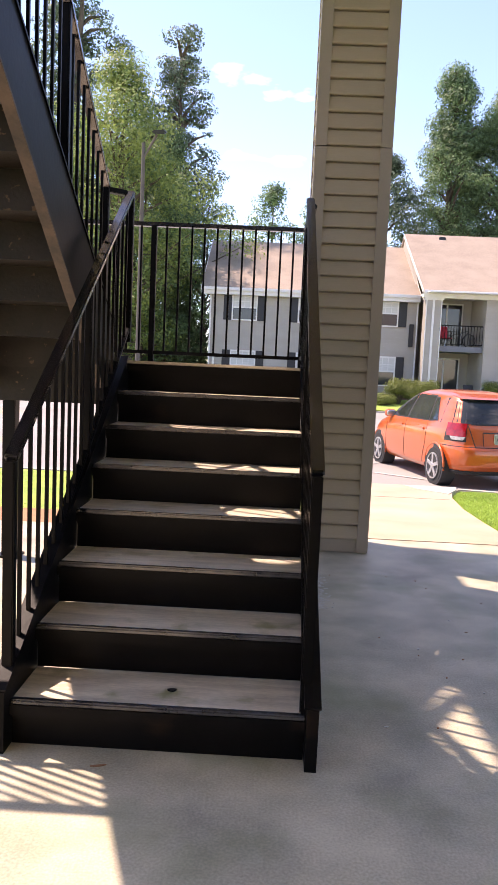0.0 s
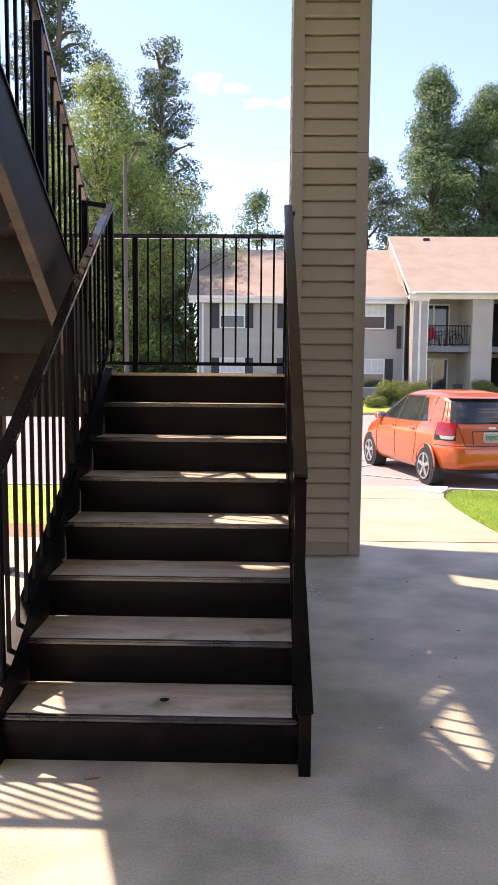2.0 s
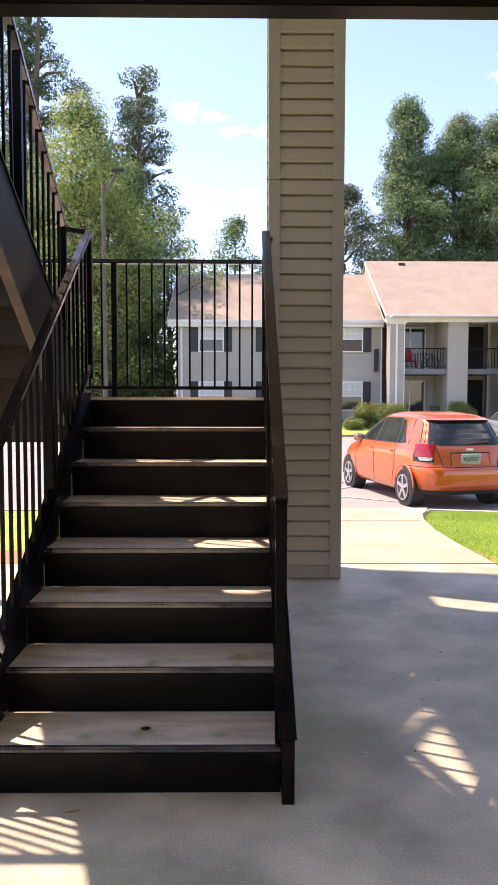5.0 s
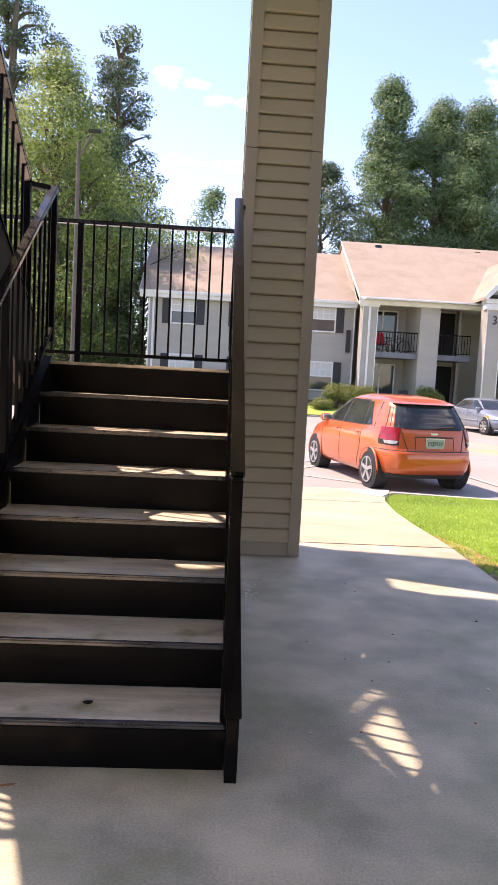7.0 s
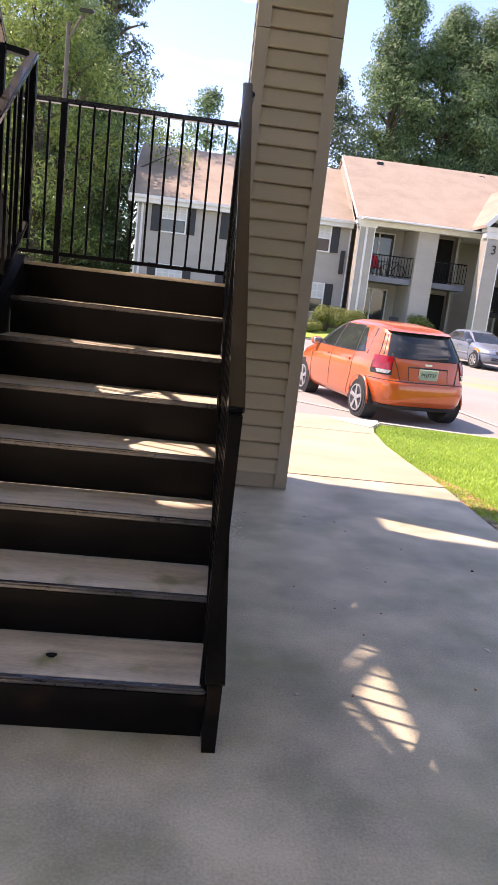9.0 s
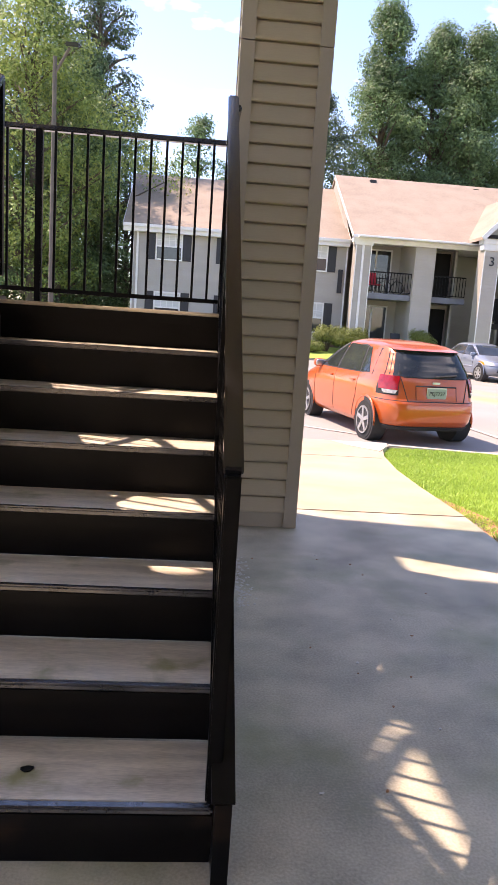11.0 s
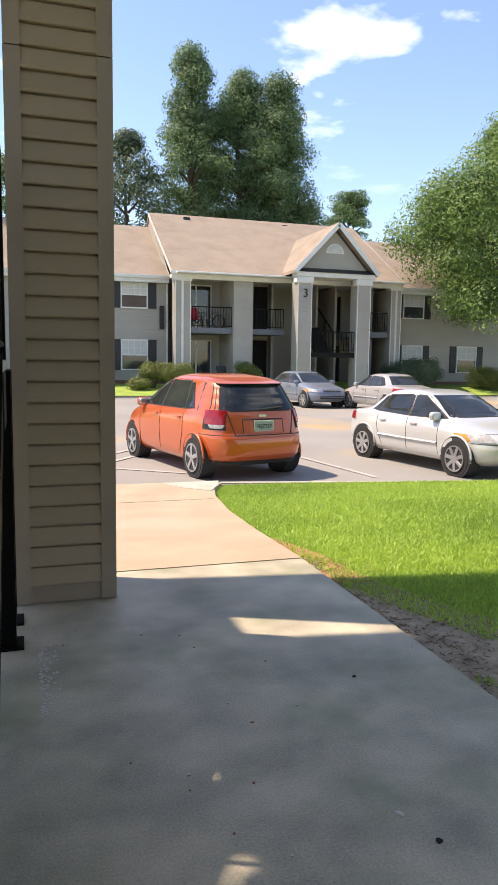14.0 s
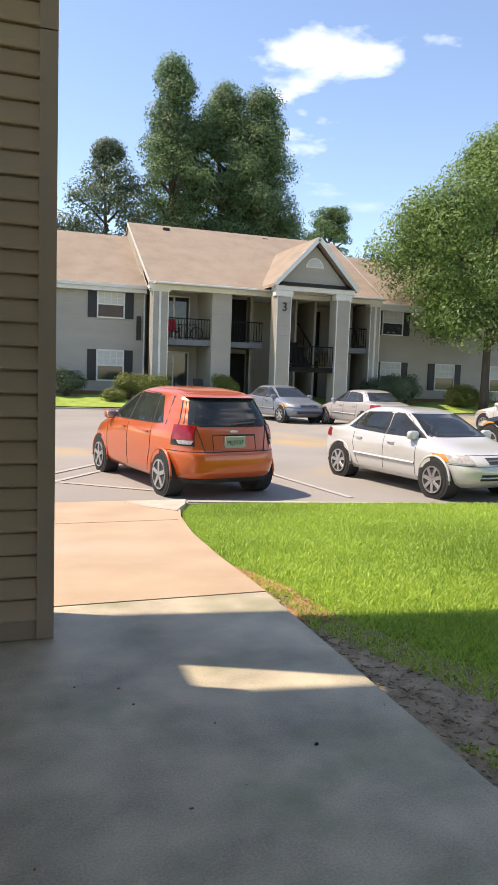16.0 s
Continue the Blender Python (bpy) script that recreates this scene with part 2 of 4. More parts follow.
# breezeway slab and the walk down to the car park
bm = B()
span(bm, (-6, -6, -0.2), (2.25, 6.2, 0.0))
tagged(part("breezeway_slab", bm, CONCRETE), "grey stained concrete breezeway slab with mossy patches", "concrete slab", kind="structure")
bm = B()
out = [(0.08, 6.21), (2.25, 6.21), (2.27, 7.4), (2.32, 8.4), (2.45, 9.4), (2.72, 10.55), (2.4, 10.8), (-0.2, 10.8), (0.0, 9.4)]
ti = [bm.verts.new((x, y, ground_z(y) + 0.004)) for x, y in out]
bo = [bm.verts.new((x, y, ground_z(y) - 0.25)) for x, y in out]
bm.faces.new(ti); bm.faces.new(bo[::-1])
for i in range(len(out)):
    j = (i + 1) % len(out)
    bm.faces.new((ti[j], ti[i], bo[i], bo[j]))
bmesh.ops.triangulate(bm, faces=bm.faces)
tagged(part("walk", bm, CONCRETE_SUN), "concrete walk sloping to the car park, sun's tan in its colour", "pavement", kind="structure")

for y in (9.2,):
    jb = span(B(), (0.06, y - 0.006, ground_z(y) - 0.05), (2.27 + max(0, y - 8.4) * 0.12, y + 0.006, ground_z(y) + 0.0075))
    tagged(part("walk_joint", jb, DIRT), "dark joint across the concrete walk", "joint", kind="structure")

# lawn on the far side of the walk, and the strip beyond the stairs
bm = B()
edge = [(2.26, 3.0), (2.26, 6.2), (2.28, 7.4), (2.33, 8.4), (2.46, 9.4), (2.74, 10.5)]
prev = None
for y, x0 in [(-6, 2.26)] + [(y, x) for x, y in edge]:
    row = [bm.verts.new((x, min(y, EDGE(x) - 0.02) if y > 10 else y, ground_z(y) - 0.03 - (0.02 if x > x0 else 0.03))) for x in [x0 + d for d in (0, 0.4, 1, 2.5, 5, 10, 18, 40)]]
    if prev:
        for i in range(len(row) - 1):
            bm.faces.new((prev[i], prev[i + 1], row[i + 1], row[i]))
    prev = row
tagged(part("lawn", bm, LAWN), "bright green mown lawn between walk and car park", "lawn", kind="structure")
bm = B()
g = [[bm.verts.new((x, y, ground_z(y) - 0.02)) for x in (-30, -12, -5, -2, 0.06)] for y in (6.9, 8, 9.4, 10.55)]
for a, b in zip(g, g[1:]):
    for i in range(4):
        bm.faces.new((a[i], a[i + 1], b[i + 1], b[i]))
tagged(part("lawn_strip", bm, LAWN), "bright green grass strip beyond the stairs", "lawn", kind="structure")
bm = B()
span(bm, (-30, 6.2, -0.2), (0.075, 6.88, -0.025))
tagged(part("clay_strip", bm, CLAY), "bare red clay strip beside the slab", "bare soil", kind="structure")

# kerbs
def kerb(name, pts, label):
    bm = B()
    for (x0, y0), (x1, y1) in zip(pts, pts[1:]):
        z0, z1 = lot_z(y0) - 0.025, lot_z(y1) - 0.025
        bar(bm, (x0, y0, z0), (x1, y1, z1), 0.15, 0.16, 0.02)
    return tagged(part(name, bm, KERB), label, "kerb", kind="structure")


kerb("kerb_near", [(2.85, EDGE(2.85) + 0.06), (20, EDGE(20) + 0.06)], "weathered concrete kerb along the lawn")
kerb("kerb_strip", [(-40, 10.72), (-0.3, 10.72)], "weathered concrete kerb along the grass strip")
kerb("kerb_far", [(-40, 30.7), (45, 30.7)], "weathered concrete kerb in front of the apartments")
g = B()
gr = [[g.verts.new((x, y, z)) for x in (-60, -20, 0, 20, 60)] for y, z in ((30.78, -0.08), (32, 0.02), (34, 0.2), (37, 0.3), (60, 0.4))]
for a, b in zip(gr, gr[1:]):
    for i in range(4):
        g.faces.new((a[i], a[i + 1], b[i + 1], b[i]))
tagged(part("lawn_far", g, LAWN), "mown green lawn in front of the apartments", "lawn", kind="structure")

b = B()
flare = [(2.2, 10.25), (2.5, 9.8), (2.72, 10.3), (2.84, 10.72), (2.05, 10.76)]
lo_, hi_ = [b.verts.new((x, y, ground_z(y) - 0.2)) for x, y in flare], [b.verts.new((x, y, ground_z(y) + (0.008 if x < 2.4 else 0.014))) for x, y in flare]
b.faces.new(hi_); b.faces.new(lo_[::-1])
for i in range(5):
    b.faces.new((lo_[i], lo_[(i + 1) % 5], hi_[(i + 1) % 5], hi_[i]))
bmesh.ops.triangulate(b, faces=b.faces)
tagged(part("kerb_flare", b, surf("pale_kerb_concrete", (0.50, 0.46, 0.40), (0.36, 0.31, 0.25), 4, 0.8, bump=0.4)), "pale broken concrete kerb flare at the walk's end", "kerb", kind="structure")

# ---- stairs ----
RUN, RISE, Y0, N = 0.28, 0.178, 2.6, 8
XL, XR = -0.87, 0.20
YL, ZL = Y0 + RUN * 7, RISE * 8      # landing edge and height


def railing(label, start, end, post_at, low, base=0.0, posts=True, group="stair railings", step=0.105):
    """A steel railing from start to end (the top rail's ends). low: bottom rail's drop under the top rail."""
    s, e = Vector(start), Vector(end)
    th = thing("stair_railing", label, "railing", Matrix.Translation((s.x, s.y, 0)), group)
    o = Vector((s.x, s.y, 0))
    s, e = s - o, e - o
    part("top_rail", bar(B(), s, e, 0.05, 0.03, 0.006), RAIL, th)
    d = Vector((0, 0, low))
    part("bottom_rail", bar(B(), s - d, e - d, 0.03, 0.025, 0.004), BLACK, th)
    flat = Vector((e.x - s.x, e.y - s.y, 0)).length
    n = max(2, round(flat / step))
    thick = {round(f * n) for f in post_at}
    for i in range(n + 1):
        p = s.lerp(e, i / n)
        if i in thick:
            continue
        part("baluster", bar(B(), p - d, p - Vector((0, 0, 0.012)), 0.014, 0.014), BLACK, th)
    for f in post_at:
        p = s.lerp(e, round(f * n) / n)
        foot = p - d - Vector((0, 0, 0.09)) if f not in (0,) or not base else Vector((p.x, p.y, base))
        part("post", bar(B(), foot, p - Vector((0, 0, 0.006)), 0.04, 0.04, 0.004), BLACK, th)
    return th


def flight(name, label, xl, xr, y0, z0, sgn, n):
    """A straight steel flight with plate risers and weathered treads; sgn: the way it climbs along y."""
    th = thing(name, label, "stairs", Matrix.Translation((xl, y0, z0)))
    w = xr - xl
    for k in range(n):
        y, z = sgn * RUN * k, RISE * (k + 1)
        if k < n - 1:
            part("tread", span(B(), (0.0, y + sgn * 0.015, z - 0.045), (w, y + sgn * (RUN + 0.01), z), 0.006), TREAD, th, "weathered grey tread")
            part("nosing", span(B(), (0.0, y - sgn * 0.014, z - 0.016), (w, y + sgn * 0.016, z + 0.004), 0.006), NOSE, th, "worn shiny steel nosing")
            part("nosing_fold", span(B(), (0.0, y - sgn * 0.013, z - 0.056), (w, y + sgn * 0.014, z - 0.0165)), BLACK, th)
        if k < n - 1:
            part("tread_pan", span(B(), (0.0, y + sgn * 0.03, z - 0.062), (w, y + sgn * (RUN + 0.018), z - 0.047)), BROWN, th)
        part("riser", span(B(), (0.0, y + sgn * 0.02, z - RISE - (0.004 if sgn > 0 else 0.066)), (w, y + sgn * 0.03, z - 0.042)), BLACK if sgn > 0 else BROWN, th)
        part("riser_lip", span(B(), (0.0, y + sgn * 0.006, z - 0.075), (w, y + sgn * 0.021, z - 0.046), 0.003), BLACK if sgn > 0 else RUSTY, th)
    L = RUN * (n - 1)
    for side, x in (("a", -0.045), ("b", w + 0.002)):
        pts = [(sgn * -0.06, 0 if sgn > 0 else -0.16), (sgn * 0.16, 0 if sgn > 0 else -0.16), (sgn * (L + 0.12), RISE * n - 0.2), (sgn * (L + 0.12), RISE * n + 0.02), (sgn * (L - 0.02), RISE * n + 0.02), (sgn * -0.06, RISE + 0.05)]
        part("stringer", prism(B(), pts, "x", x, x + 0.043), BLACK, th)
        b = B()
        a0, a1 = Vector((x + 0.02, sgn * 0.16, -0.003 if sgn > 0 else -0.163)), Vector((x + 0.02, sgn * (L + 0.12), RISE * n - 0.203))
        part("stringer_flange", bar(b, a0, a1, 0.05, 0.012), RUSTY if sgn < 0 else BLACK, th)
        part("stringer_cap", bar(B(), (x + 0.02, sgn * -0.06, RISE + 0.056), (x + 0.02, sgn * (L - 0.02), RISE * n + 0.026), 0.06, 0.012), BLACK, th)
    return th


flight("lower_stair_flight", "black steel stair flight with worn grey treads", XL, XR, Y0, 0.0, 1, N)
UXL, UXR = -1.76, -1.03
flight("upper_stair_flight", "dark steel flight climbing back to the upper floor", UXL, UXR, YL, ZL, -1, N)

ld = thing("stair_landing", "dark steel landing with a pale worn concrete deck", "stair landing", Matrix.Translation((-1, 5, 0)))
part("deck", span(B(), (-0.83, YL - 5 - 0.01, ZL - 0.05), (1.25, 0.5, ZL), 0.005), TREAD, ld, "pale worn deck")
# pale tread colour on this nosing stands in for light along the deck edge
part("nosing", span(B(), (0.12, YL - 5 - 0.025, ZL - 0.014), (1.2, YL - 5 + 0.012, ZL + 0.004), 0.005), TREAD, ld)
part("nosing_fold", span(B(), (0.12, YL - 5 - 0.024, ZL - 0.06), (1.2, YL - 5 - 0.011, ZL - 0.0145)), BLACK, ld)
for lo, hi in (((-0.83, 0.46, ZL - 0.3), (1.25, 0.5, ZL - 0.05)), ((-0.83, YL - 5 + 0.06, ZL - 0.28), (1.25, YL - 5 + 0.09, ZL - 0.05)), ((1.21, YL - 5 + 0.1, ZL - 0.3), (1.25, 0.45, ZL - 0.05)), ((-0.83, YL - 5 + 0.1, ZL - 0.3), (-0.79, 0.45, ZL - 0.05))):
    part("edge_beam", span(B(), lo, hi, 0.004), BROWN, ld)
for x, y in ((1.225, 0.1), (-0.03, -0.36), (-0.8, 0.1), (1.225, 0.44)):
    part("support_post", span(B(), (x - 0.045, y - 0.045, 0), (x + 0.045, y + 0.045, ZL - 0.05), 0.005), BLACK, ld)
    part("base_plate", span(B(), (x - 0.08, y - 0.08, 0), (x + 0.08, y + 0.08, 0.012)), BLACK, ld)

railing("black steel stair handrail with thin balusters", (0.2, 2.64, 1.05), (0.205, 4.62, 2.45), (0, 0.5, 1), 0.82, 0.02)
railing("black steel stair handrail with thin balusters", (-0.893, 2.64, 1.05), (-0.893, 4.62, 2.45), (0, 0.5, 1), 0.82, 0.02)
railing("black steel railing on the landing's outer side", (0.225, 5.42, 2.42), (-1.8, 5.42, 2.42), (0, 0.53, 1), 0.92, step=0.09)
railing("short black steel railing at the landing's end", (0.225, 4.66, 2.42), (0.225, 5.38, 2.42), (1,), 0.92)
railing("short black steel railing at the landing's end", (-1.8, 4.66, 2.42), (-1.8, 5.38, 2.42), (1,), 0.92)
railing("black steel handrail of the upper flight", (-1.02, 4.50, 2.45), (-1.02, 2.70, 3.78), (0, 0.5, 1), 0.84)
railing("black steel handrail of the upper flight", (-1.78, 4.50, 2.45), (-1.78, 2.70, 3.78), (0, 0.5, 1), 0.84)
# unseen rail, positioned so its shadow stripes the sunlit floor at left
railing("unseen black steel rail added to cast baluster stripes on the slab", (-1.08, 2.75, 2.0), (-2.1, 2.75, 2.0), (0, 1), 0.95, 0.02, group="")
tagged(part("rail_bridge", bar(B(), (-0.92, 4.6, 2.44), (-1.03, 4.52, 2.44), 0.05, 0.03, 0.004), BLACK), "black steel link between two handrails", "handrail")

# ---- siding column ----
LAP = 0.12


def siding_column(x0, x1, y0, y1, h, label):
    th = thing("siding_column", label, "column", Matrix.Translation(((x0 + x1) / 2, (y0 + y1) / 2, 0)), "porch columns")
    hx, hy = (x1 - x0) / 2, (y1 - y0) / 2
    part("core", span(B(), (-hx + 0.035, -hy + 0.035, 0), (hx - 0.035, hy - 0.035, h)), TRIM, th)
    for sx in (-1, 1):
        for sy in (-1, 1):
            for lo, hi in ((0.0, 3.09), (3.093, h)):
                b = B()
                xa, ya = sx * hx, sy * hy
                prism(b, [(xa, ya), (xa - sx * 0.088, ya), (xa - sx * 0.088, ya - sy * 0.03), (xa - sx * 0.03, ya - sy * 0.03), (xa - sx * 0.03, ya - sy * 0.088), (xa, ya - sy * 0.088)], "z", lo + 0.004, hi)
                part("corner_trim", b, TRIM, th)
    for face, half in (("s", hx), ("n", hx), ("e", hy), ("w", hy)):
        wd = 2 * half - 0.172
        b = B()
        # one lap: leaning out to its lower edge, with the small return under it
        prism(b, [(0.008, 0.0), (-0.024, 0.0), (-0.03, 0.005), (-0.031, 0.016), (-0.024, 0.05), (-0.012, LAP - 0.016), (-0.009, LAP - 0.011), (0.008, LAP - 0.011)], "x", -wd / 2, wd / 2)
        me = mesh_of("siding_board", b, SIDING)
        turn = {"s": 0, "e": 90, "n": 180, "w": 270}[face]
        off = {"s": (0, -hy + 0.03, 0), "n": (0, hy - 0.03, 0), "e": (hx - 0.03, 0, 0), "w": (-hx + 0.03, 0, 0)}[face]
        for k in range(int((h - 0.105) / LAP)):
            piece("siding_board", me, th, pose(off[0], off[1], 0.105 + k * LAP, 0, 0, turn))
        part("bottom_strip", box(B(), (off[0], off[1], 0.053), (wd, 0.03, 0.1) if face in "sn" else (0.03, wd, 0.1)), TRIM, th)
    return th


siding_column(0.26, 0.84, 5.68, 6.12, 5.3, "tall tan vinyl-sided column on the slab")

# ---- the house around the camera ----
tagged(part("upper_floor", span(B(), (-1.8, -6, 2.84), (2.7, 2.74, 2.98)), CEIL), "underside of the upper breezeway floor, pale to bounce light", "ceiling", kind="structure")
tagged(part("edge_beam", span(B(), (-1.8, 2.744, 2.81), (2.7, 2.84, 3.0), 0.004), BLACK), "black steel beam edging the upper floor", "beam", kind="structure")
# added plate: stops a streak of sun falling through behind the beam
tagged(part("light_gap_plate", span(B(), (-1.8, 2.842, 2.79), (-1.0, 2.95, 2.86)), BLACK), "unseen black plate added to close a light gap above the stairs", "steel plate", kind="structure")
# two unseen walls, added to limit the light from behind and the east
tagged(part("wall_rear", span(B(), (-6.2, -6.2, 0), (6.5, -6.0, 5.6)), SIDING), "unseen tan siding wall added to block light from behind", "wall", kind="structure")
tagged(part("wall_east", span(B(), (2.75, -5.99, 0), (2.95, 0.4, 5.3)), SIDING), "unseen tan siding wall added east of the breezeway", "wall", kind="structure")
# unseen roofs added for shade: porch gable over the stairs, main roof behind it
ROOF = surf("tan_shingles", (0.31, 0.25, 0.195), (0.25, 0.2, 0.155), 0.8, 0.9, bump=0.4, fine=9, grain=0.7, stretch=(1.4, 1, 2.5))
def roof_sheet(bm, plan, z_of):
    t = [bm.verts.new((x, y, z_of(x) + 0.1)) for x, y in plan]
    u = [bm.verts.new((x, y, z_of(x))) for x, y in plan]
    bm.faces.new(t); bm.faces.new(u[::-1])
    for i in range(len(plan)):
        j = (i + 1) % len(plan)
        bm.faces.new((t[i], u[i], u[j], t[j]))


b = B()
up = lambda x: 5.3 + (x + 2.15)
down = lambda x: 5.3 + (2.85 - x)
roof_sheet(b, [(-2.15, -6), (0.35, -6), (0.35, 6.27), (-2.15, 6.27)], up)
# notch left open so a sun patch reaches the slab
roof_sheet(b, [(-2.15, 6.27), (-1.87, 6.27), (-1.87, 6.64), (-1.3, 6.4), (0.35, 6.4), (0.35, 7.35), (-2.15, 7.35)], up)
roof_sheet(b, [(-1.3, 6.27), (0.35, 6.27), (0.35, 6.4), (-1.3, 6.4)], up)
roof_sheet(b, [(0.35, -6), (2.85, -6), (2.85, 7.35), (0.35, 7.35)], down)
# flat sheets at eave height, outlined to trim sun patches on slab and treads
roof_sheet(b, [(-2.95, -6), (-2.152, -6), (-2.152, 3.7), (-2.45, 4.35), (-2.95, 4.35)], lambda x: 5.25)
roof_sheet(b, [(-2.95, 4.352), (-2.45, 4.352), (-2.42, 4.31), (-2.21, 4.635), (-2.152, 4.635), (-2.152, 5.02), (-2.28, 4.98), (-2.38, 4.68), (-2.62, 4.5), (-2.95, 4.5)], lambda x: 5.25)
roof_sheet(b, [(-2.37, 4.19), (-2.154, 4.52), (-2.154, 4.57), (-2.40, 4.25)], lambda x: 5.25)
roof_sheet(b, [(-3.2, 5.95), (-2.152, 5.95), (-2.152, 7.35), (-3.2, 7.35)], lambda x: 5.25)
tagged(part("porch_roof", b, ROOF), "unseen tan porch roof cut to shape the sun patches", "roof", kind="structure")
b = B()
prism(b, [(2.9, 5.3), (-2, 7.9), (-7, 5.3), (-7, 5.42), (-2, 8.05), (2.9, 5.42)], "x", 1.7, 16)
tagged(part("main_roof", b, ROOF), "unseen tan shingled main roof added behind the porch", "roof", kind="structure")

# ---- apartment house across the car park ----
def lapped(name, a, b, lap):
    """Siding too far off to be pieces: fine level laps."""
    return surf(name, a, b, 0.6, 0.55, bump=0.0, fine=12, stretch=(1, 1, 3))


FAR_SIDING = lapped("grey_far_siding", (0.40, 0.37, 0.325), (0.35, 0.325, 0.28), 0.2)
WHITE = surf("white_trim", (0.75, 0.74, 0.72), (0.66, 0.65, 0.63), 3, 0.5, bump=0.03)
SHUTTER = surf("black_shutter", (0.02, 0.021, 0.025), None, 5, 0.5)
GLASS = surf("window_glass", (0.05, 0.055, 0.06), (0.02, 0.022, 0.025), 0.8, 0.04, bump=0.0, coat=0.6)
BLIND = surf("white_blind", (0.62, 0.62, 0.6), (0.5, 0.5, 0.48), 2, 0.7, stretch=(1, 1, 10))
# near-black; on the far doorways it paints in the shade of the openings
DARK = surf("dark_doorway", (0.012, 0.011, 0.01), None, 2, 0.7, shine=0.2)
RED = surf("red_fabric", (0.5, 0.03, 0.05), None, 5, 0.8)
GY = 0.22



house = thing("apartment_house", "two-storey grey sided apartment house with tan roof", "apartment building", Matrix.Translation((0, 35, 0)))
HO = Vector((0, 35, 0))


def hs(name, lo, hi, material, parent=None, bevel=0.0, label=""):
    return part(name, span(B(), Vector(lo) - HO, Vector(hi) - HO, bevel), material, parent or house, label)


# wings, then the middle block with its bays open to the front
hs("wall", (-3.2, 35.6, 0), (7.0, 45.5, 5.2), FAR_SIDING)
hs("wall", (18.6, 35.6, 0), (29.2, 45.5, 5.2), FAR_SIDING)
hs("wall", (7.0, 38.4, 0), (18.6, 44.5, 5.3), FAR_SIDING)
for x0, x1 in ((7.0, 7.75), (9.8, 10.75), (18.0, 18.6)):
    hs("pilaster", (x0, 33.9, 0), (x1, 34.5 if x0 != 9.8 else 38.39, 5.27), FAR_SIDING)
for x0, x1 in ((12.4, 13.12), (15.4, 16.12)):
    hs("pilaster", (x0, 32.4, 0), (x1, 33.1, 5.28), FAR_SIDING)
for x0, x1, y in ((7.0, 7.75, 33.9), (12.4, 13.12, 32.4), (15.4, 16.12, 32.4), (18.0, 18.6, 33.9)):
    hs("capital", (x0 - 0.07, y - 0.07, 5.0), (x1 + 0.07, y + 0.4, 5.28), WHITE, None, 0.03)
    for xa in (x0 - 0.004, x1 - 0.06):
        hs("corner_trim", (xa + 0.012, y - 0.036, 0), (xa + 0.052, y + 0.05, 4.999), WHITE)
for x in (-3.205, 6.93, 18.62, 29.14):
    hs("corner_trim", (x, 35.562, 0), (x + 0.07, 35.66, 5.1), WHITE)
hs("bay_wall", (7.76, 36.4, 0), (9.79, 36.6, 5.28), FAR_SIDING)
hs("bay_wall", (10.76, 36.4, 0), (12.39, 36.6, 5.28), FAR_SIDING)
# breezeway ceiling and balcony floors
hs("soffit", (7.0, 33.2, 5.29), (18.6, 38.39, 5.34), WHITE)
for x0, x1 in ((7.76, 9.79), (10.76, 12.39), (16.13, 17.99)):
    hs("balcony_floor", (x0, 34.1, 2.66), (x1, 38.39, 2.92), surf("balcony_edge", (0.16, 0.17, 0.2), None, 3, 0.6))


def laps(x0, x1, y, z0, z1, lap=0.15):
    """Level laps over the front of a far wall, joined into one part."""
    s = B()
    for k in range(int((z1 - z0) / lap)):
        z = z0 + k * lap
        prism(s, [(y - 35, z), (y - 0.03 - 35, z), (y - 0.004 - 35, z + lap), (y - 35, z + lap)], "x", x0, x1)
    part("siding", s, FAR_SIDING, house)["kind"] = "stuff"


laps(-3.13, 6.93, 35.6, 0.43, 5.2)
laps(18.7, 29.13, 35.6, 0.43, 5.2)
laps(9.86, 10.69, 33.9, 0.1, 5.2)
for x0, x1, y in ((7.06, 7.69, 33.9), (12.46, 13.06, 32.4), (15.46, 16.06, 32.4), (18.06, 18.54, 33.9)):
    laps(x0, x1, y, 0.1, 5.0)


def far_railing(x0, x1, y, z, h=0.95):
    r = part("balcony_railing", bar(B(), Vector((x0, y, z + h)) - HO, Vector((x1, y, z + h)) - HO, 0.05, 0.05), BLACK, house)
    part("bottom_rail", bar(B(), Vector((x0, y, z + 0.08)) - HO, Vector((x1, y, z + 0.08)) - HO, 0.035, 0.035), BLACK, r)
    n = max(2, int((x1 - x0) / 0.13))
    me = mesh_of("baluster", bar(B(), (0, 0, 0.06), (0, 0, h), 0.025, 0.025), BLACK)
    for i in range(n + 1):
        piece("baluster", me, r, Matrix.Translation(Vector((x0 + (x1 - x0) * i / n, y, z)) - HO))


far_railing(7.76, 9.79, 34.2, 2.93)
far_railing(10.76, 12.39, 34.2, 2.93)
far_railing(16.13, 17.99, 34.2, 2.93)


